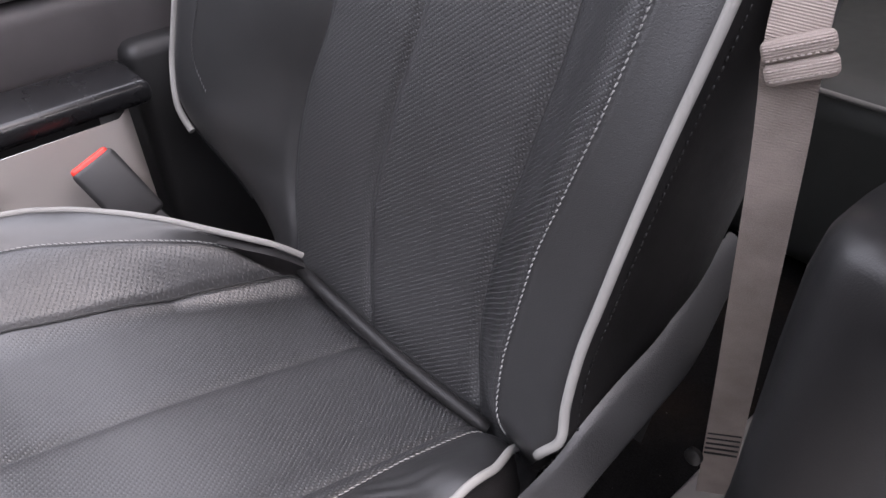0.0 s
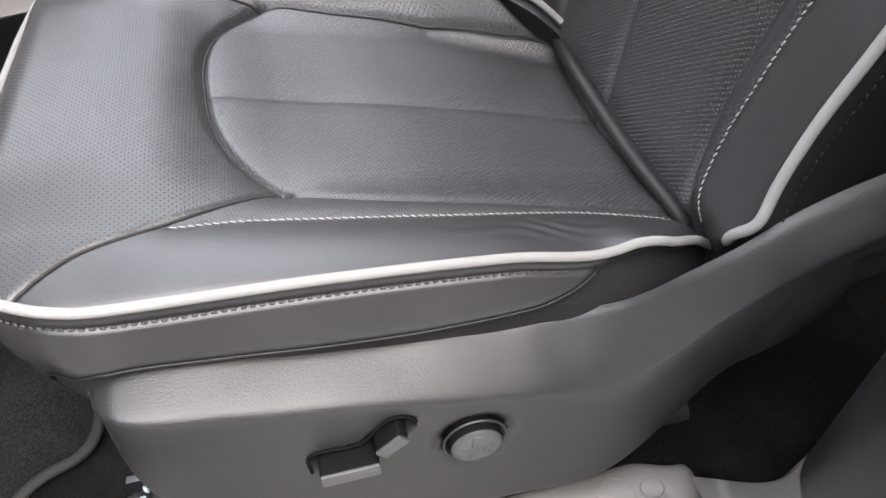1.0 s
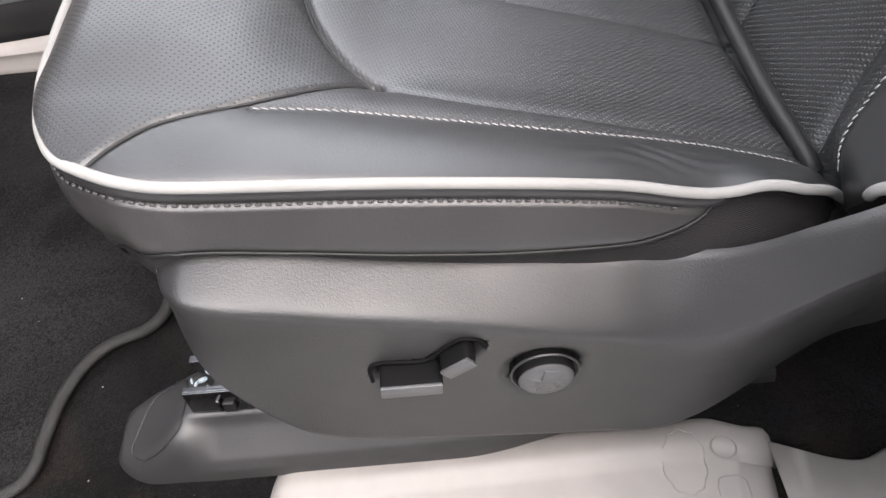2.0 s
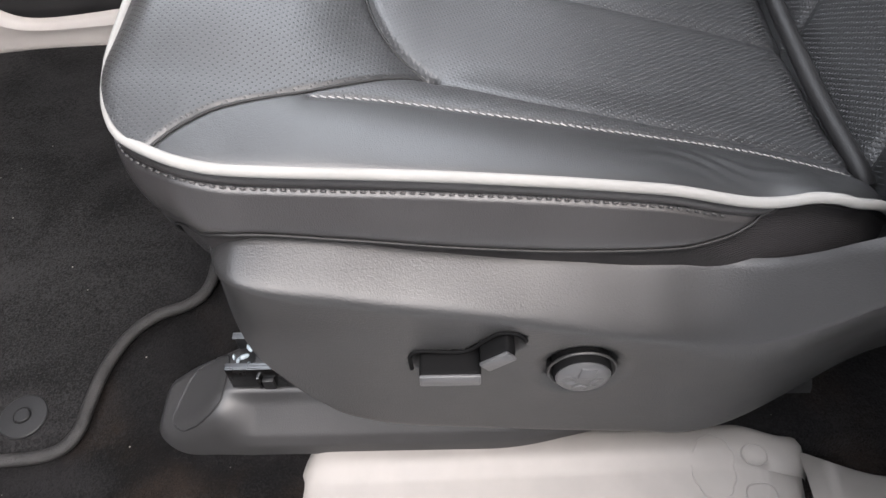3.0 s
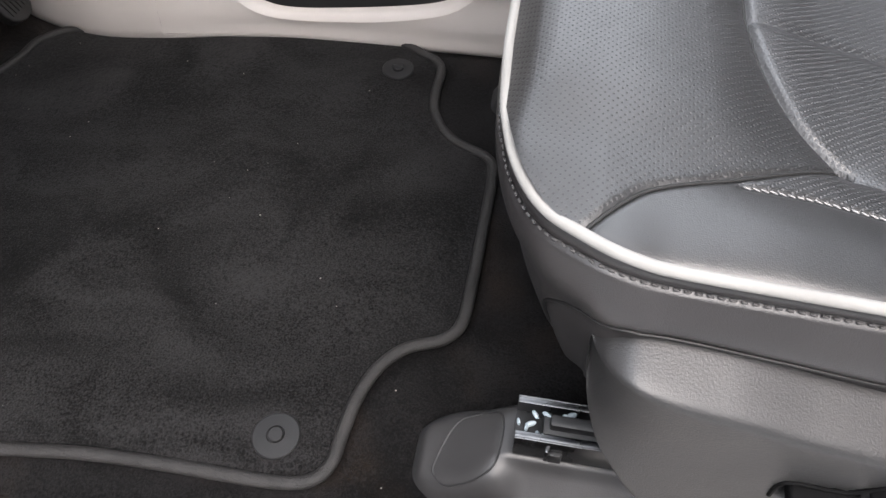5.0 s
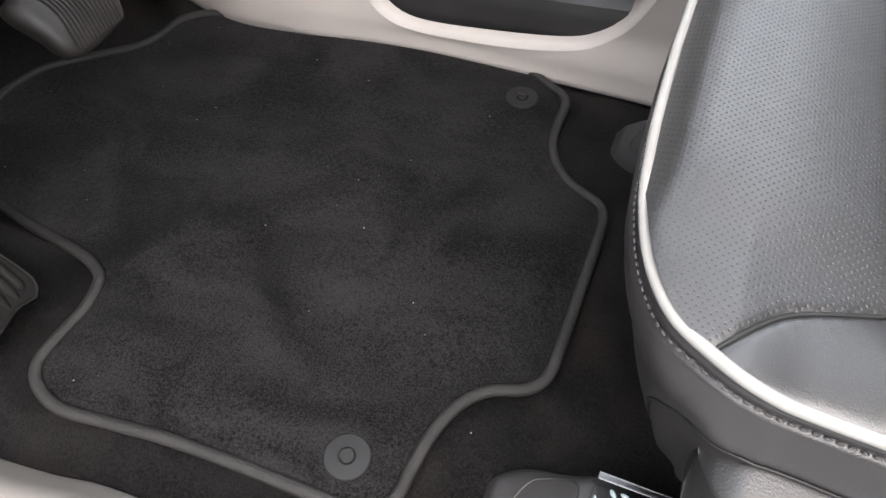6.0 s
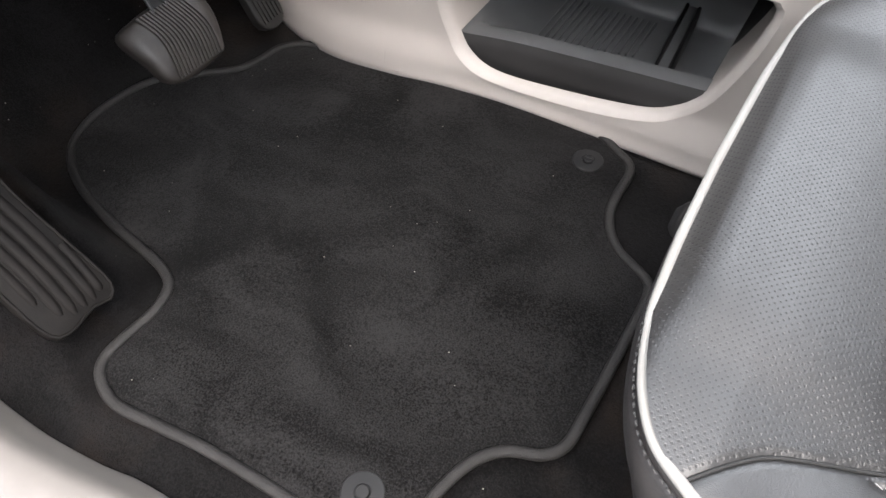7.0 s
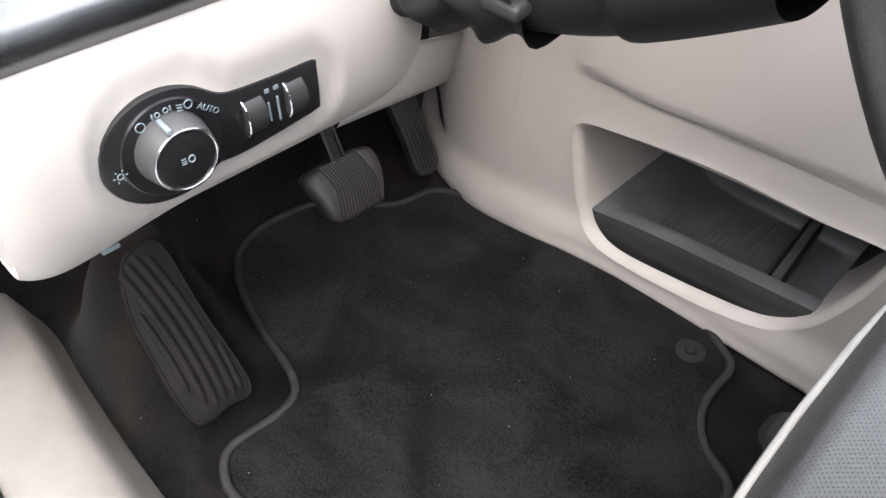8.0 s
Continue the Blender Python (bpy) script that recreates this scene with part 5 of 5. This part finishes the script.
for yy in (0.0335, 0.0630):
    roll = part("roller", turned([(0.012, -0.0075), (0.0140, -0.006), (0.0140, 0.006), (0.012, 0.0075)], 36, SET @ Matrix.Translation((-0.3045, yy, 0.580)) @ Matrix.Rotation(radians(90), 4, "X")), GREY_PLASTIC, switch, "thumb roller with a bright edge")
    part("bright_edge", tube([(-0.3060 + 0.0140 * math.cos(a), yy - 0.0030, 0.572 + 0.0140 * math.sin(a)) for a in np.linspace(-1.3, 1.3, 16)], 0.0008, 6), CHROME, roll)
for yy, hh in ((0.0440, 0.016), (0.0505, 0.020)):
    part("icon", box(0.0006, 0.0015, hh * 0.85, 0.0002, (-0.2982, yy + 0.004, 0.570), 1), LEGEND, switch)
    part("icon", box(0.0006, 0.0034, 0.0028, 0.0002, (-0.2982, yy + 0.004, 0.5845), 1), LEGEND, switch)

# ---- steering column and wheel ----
column = thing("steering_column", "black steering column shroud with a pleated gaiter", "steering column", at=(-0.35, 0.28, 0.60))
cu, cv = np.meshgrid(np.linspace(0, 1, 60), np.linspace(0, 2 * math.pi, 48), indexing="ij")
rad = 0.066 + 0.012 * np.sin(cu * 3.1) + 0.006 * step(cu, 0.55, 0.60)
part("shroud", sheet(-0.285 + 0.20 * cu, 0.285 + rad * np.cos(cv) * 1.15, 0.600 + 0.085 * cu + rad * 0.9 * np.sin(cv), flip=True), PLASTIC, column)
fold = 0.066 + 0.006 * np.sin(cu * 26 + 1.6 * np.sin(3 * cv)) + 0.004 * np.sin(5 * cv + 6 * cu)
part("gaiter", sheet(-0.43 + 0.20 * cu, 0.258 + fold * np.cos(cv) * 1.05, 0.552 + 0.062 * cu + fold * 0.8 * np.sin(cv), flip=True), PLASTIC, column, "pleated black leather gaiter")
part("lever", box(0.045, 0.090, 0.012, 0.005, (-0.245, 0.235, 0.605), 3, Matrix.Rotation(radians(12), 3, "X")), GREY_PLASTIC, column, "grey release lever")
wheel = thing("steering_wheel", "black leather steering wheel", "steering wheel", at=(-0.02, 0.285, 0.75))
WH = Matrix.Translation((-0.02, 0.30, 0.72)) @ Matrix.Rotation(radians(-30), 4, "Y")
rimp = [WH @ Vector((0, 0.187 * math.cos(a), 0.187 * math.sin(a))) for a in np.linspace(0, 2 * math.pi, 90, endpoint=False)]
part("rim", tube(rimp, 0.0165, 14, closed=True), LEATHER, wheel)
part("hub", turned([(0.07, -0.06), (0.085, -0.02), (0.078, 0.018), (0.05, 0.038), (0.001, 0.04)], 40, WH @ Matrix.Rotation(radians(90), 4, "Y")), PLASTIC, wheel)
for a in (0, 180, 270):
    part("spoke", box(0.02, 0.13, 0.045, 0.008, (0, 0, 0), 3), PLASTIC, wheel).matrix_basis = WH @ Matrix.Rotation(radians(a), 4, "X") @ Matrix.Translation((-0.005, 0.115, 0))

# ---- belt, buckle, pillar ----
buckle = thing("belt_buckle", "black seat belt buckle with a red release button", "belt buckle", at=(0.43, 0.54, 0.27))
BK = Matrix.Translation((0.428, 0.548, 0.335)) @ Matrix.Rotation(radians(-20), 4, "Y") @ Matrix.Rotation(radians(-25), 4, "X")
part("body", box(0.052, 0.026, 0.085, 0.006, (0, 0, 0), 3), GREY_PLASTIC, buckle).matrix_basis = BK
part("release_button", box(0.046, 0.015, 0.010, 0.004, (0, 0, 0), 3), RED, buckle, "bright red release button").matrix_basis = BK @ Matrix.Translation((-0.001, -0.003, 0.0415))
part("stalk", box(0.030, 0.012, 0.16, 0.004, (0, 0, 0), 2), PLASTIC, buckle).matrix_basis = BK @ Matrix.Translation((0.006, 0, -0.10))

belt = thing("seat_belt", "taupe woven seat belt hanging from a black guide", "seat belt", at=(0.66, -0.05, 0.35))


def strap(path, wide, direction):
    p = spline(path, 70)
    d = np.array(direction, float) / np.linalg.norm(direction)
    k = np.linspace(-1, 1, 9)
    g = p[:, None, :] + d[None, None, :] * (wide / 2) * k[None, :, None]
    n = np.cross(np.gradient(p, axis=0), d)
    n /= np.linalg.norm(n, axis=1)[:, None]
    back = g[:, ::-1, :] + n[:, None, :] * 0.0014
    full = np.concatenate([g, back], 1)
    return sheet(full[..., 0], full[..., 1], full[..., 2], wrap_v=True)


LINE = [(0.650, -0.034, 0.640), (0.640, -0.039, 0.592), (0.646, -0.040, 0.560), (0.6557, -0.040, 0.5186), (0.6686, -0.040, 0.4487), (0.6788, -0.040, 0.3893), (0.695, -0.040, 0.2929), (0.710, -0.040, 0.193), (0.724, -0.040, 0.0985)]
part("webbing", strap(LINE, 0.0315, (0.42, -0.88, 0.24)), WEBBING, belt)
FOLD = Matrix.Translation((0.6370, -0.045, 0.5860)) @ Matrix.Rotation(radians(25), 4, "Z") @ Matrix.Rotation(radians(-20), 4, "X")
fold_ = part("folded_loop", joined([box(0.009, 0.0375, 0.0135, 0.0045, (0, 0, 0.0066), 3), box(0.009, 0.0375, 0.0140, 0.0045, (-0.0005, 0, -0.0064), 3)]), WEBBING, belt, "doubled and sewn end of the webbing")
fold_.matrix_basis = FOLD
for dz in (-0.009, -0.003, 0.003, 0.009):
    run = [(-0.0048, y, dz) for y in np.linspace(-0.0165, 0.0165, 36)]
    part("sewing", stitches(run, 0.0022, 0.0012, 0.0006), SEWING, fold_)
for z in (0.172, 0.180, 0.188, 0.196, 0.204):
    mid = np.array((0.710 - 0.12 * (z - 0.193), -0.040, z))
    across = np.array((0.42, -0.88, 0.24)) / 1.004
    part("sewing", tube([mid + across * 0.0145 * e + (-0.0012, -0.0006, 0) for e in (-1, 0, 1)], 0.0012, 6), PLASTIC, belt, "dark bar of sewing")
part("stop_button", turned([(0.008, -0.003), (0.008, 0.002), (0.005, 0.004), (0.0004, 0.004)], 20, Matrix.Translation((0.664, -0.036, 0.208)) @ Matrix.Rotation(radians(-80), 4, "Y")), RUBBER, belt)
part("guide", box(0.05, 0.09, 0.075, 0.022, (0.690, -0.020, 0.650), 5), GLOSS, belt, "glossy black belt guide")

pillar = thing("pillar_trim", "black moulded lower trim of the door pillar", "pillar trim", "structure")
plan = spline([(0.80, -0.098), (0.64, -0.102), (0.545, -0.110), (0.512, -0.124), (0.501, -0.150), (0.505, -0.20), (0.53, -0.27), (0.62, -0.30)], 70)
heights = np.array([-0.08, 0.0, 0.05, 0.10, 0.15, 0.19, 0.22, 0.25, 0.40, 0.52, 0.565, 0.585, 0.596, 0.602, 0.604])
sweep = np.array([0.60, 0.59, 0.55, 0.45, 0.30, 0.14, 0.04, 0, 0, 0, 0, 0, 0, 0, 0])
shrink = np.array([0, 0, 0, 0, 0, 0, 0, 0, 0, 0, 0.002, 0.008, 0.020, 0.045, 0.09])
mid = np.array((0.67, -0.20))
gx = plan[:, 0:1] + (mid[0] - plan[:, 0:1]) * shrink * 4 + np.maximum(0.80 - plan[:, 0:1], 0) * sweep
gy = plan[:, 1:2] + (mid[1] - plan[:, 1:2]) * shrink * 4 - 0.010 * step(heights, 0.20, 0.40)
gz = heights[None, :] + 0.30 * np.maximum(gx - 0.515, 0) * -step(heights, 0.38, 0.58) + 0 * gx
part("trim_panel", sheet(gx, gy, gz, flip=True), TRIM_BLACK, pillar)
part("upper_trim", box(0.34, 0.06, 0.66, 0.03, (0.76, -0.19, 0.90), 3), TRIM_BLACK, pillar)

rear_seat = thing("rear_seat", "dark leather rear bench cushion with pale piping along its front", "rear seat", at=(1.45, 0.60, 0.0))
part("cushion", box(0.46, 1.30, 0.30, 0.05, (1.445, 0.60, 0.162), 5), leather("grey_green_leather", (0.05, 0.053, 0.05), 0.5), rear_seat)
part("piping", tube([(1.222, y, 0.300) for y in np.linspace(0.0, 1.2, 12)], 0.0045, 8), PIPING, rear_seat, "pale piping")

# the seat, its belt and the trim beside it stand on one sub-frame
for ob in (seat, cover, buckle, pillar, armrest):
    ob.location += Vector((-0.008, 0.0067, -0.0117))
rail_near.location += Vector((-0.006, 0.001, -0.0025))
# the dashboard and its switch panel, a little larger and further off
for ob in (dash, switch):
    middle = Vector((0.0351, -0.1362, 0.8095))
    ob.location = middle + 1.13 * (ob.location - middle) + Vector((0.0025, 0.0075, -0.0145))
    ob.scale = (1.13, 1.13, 1.13)
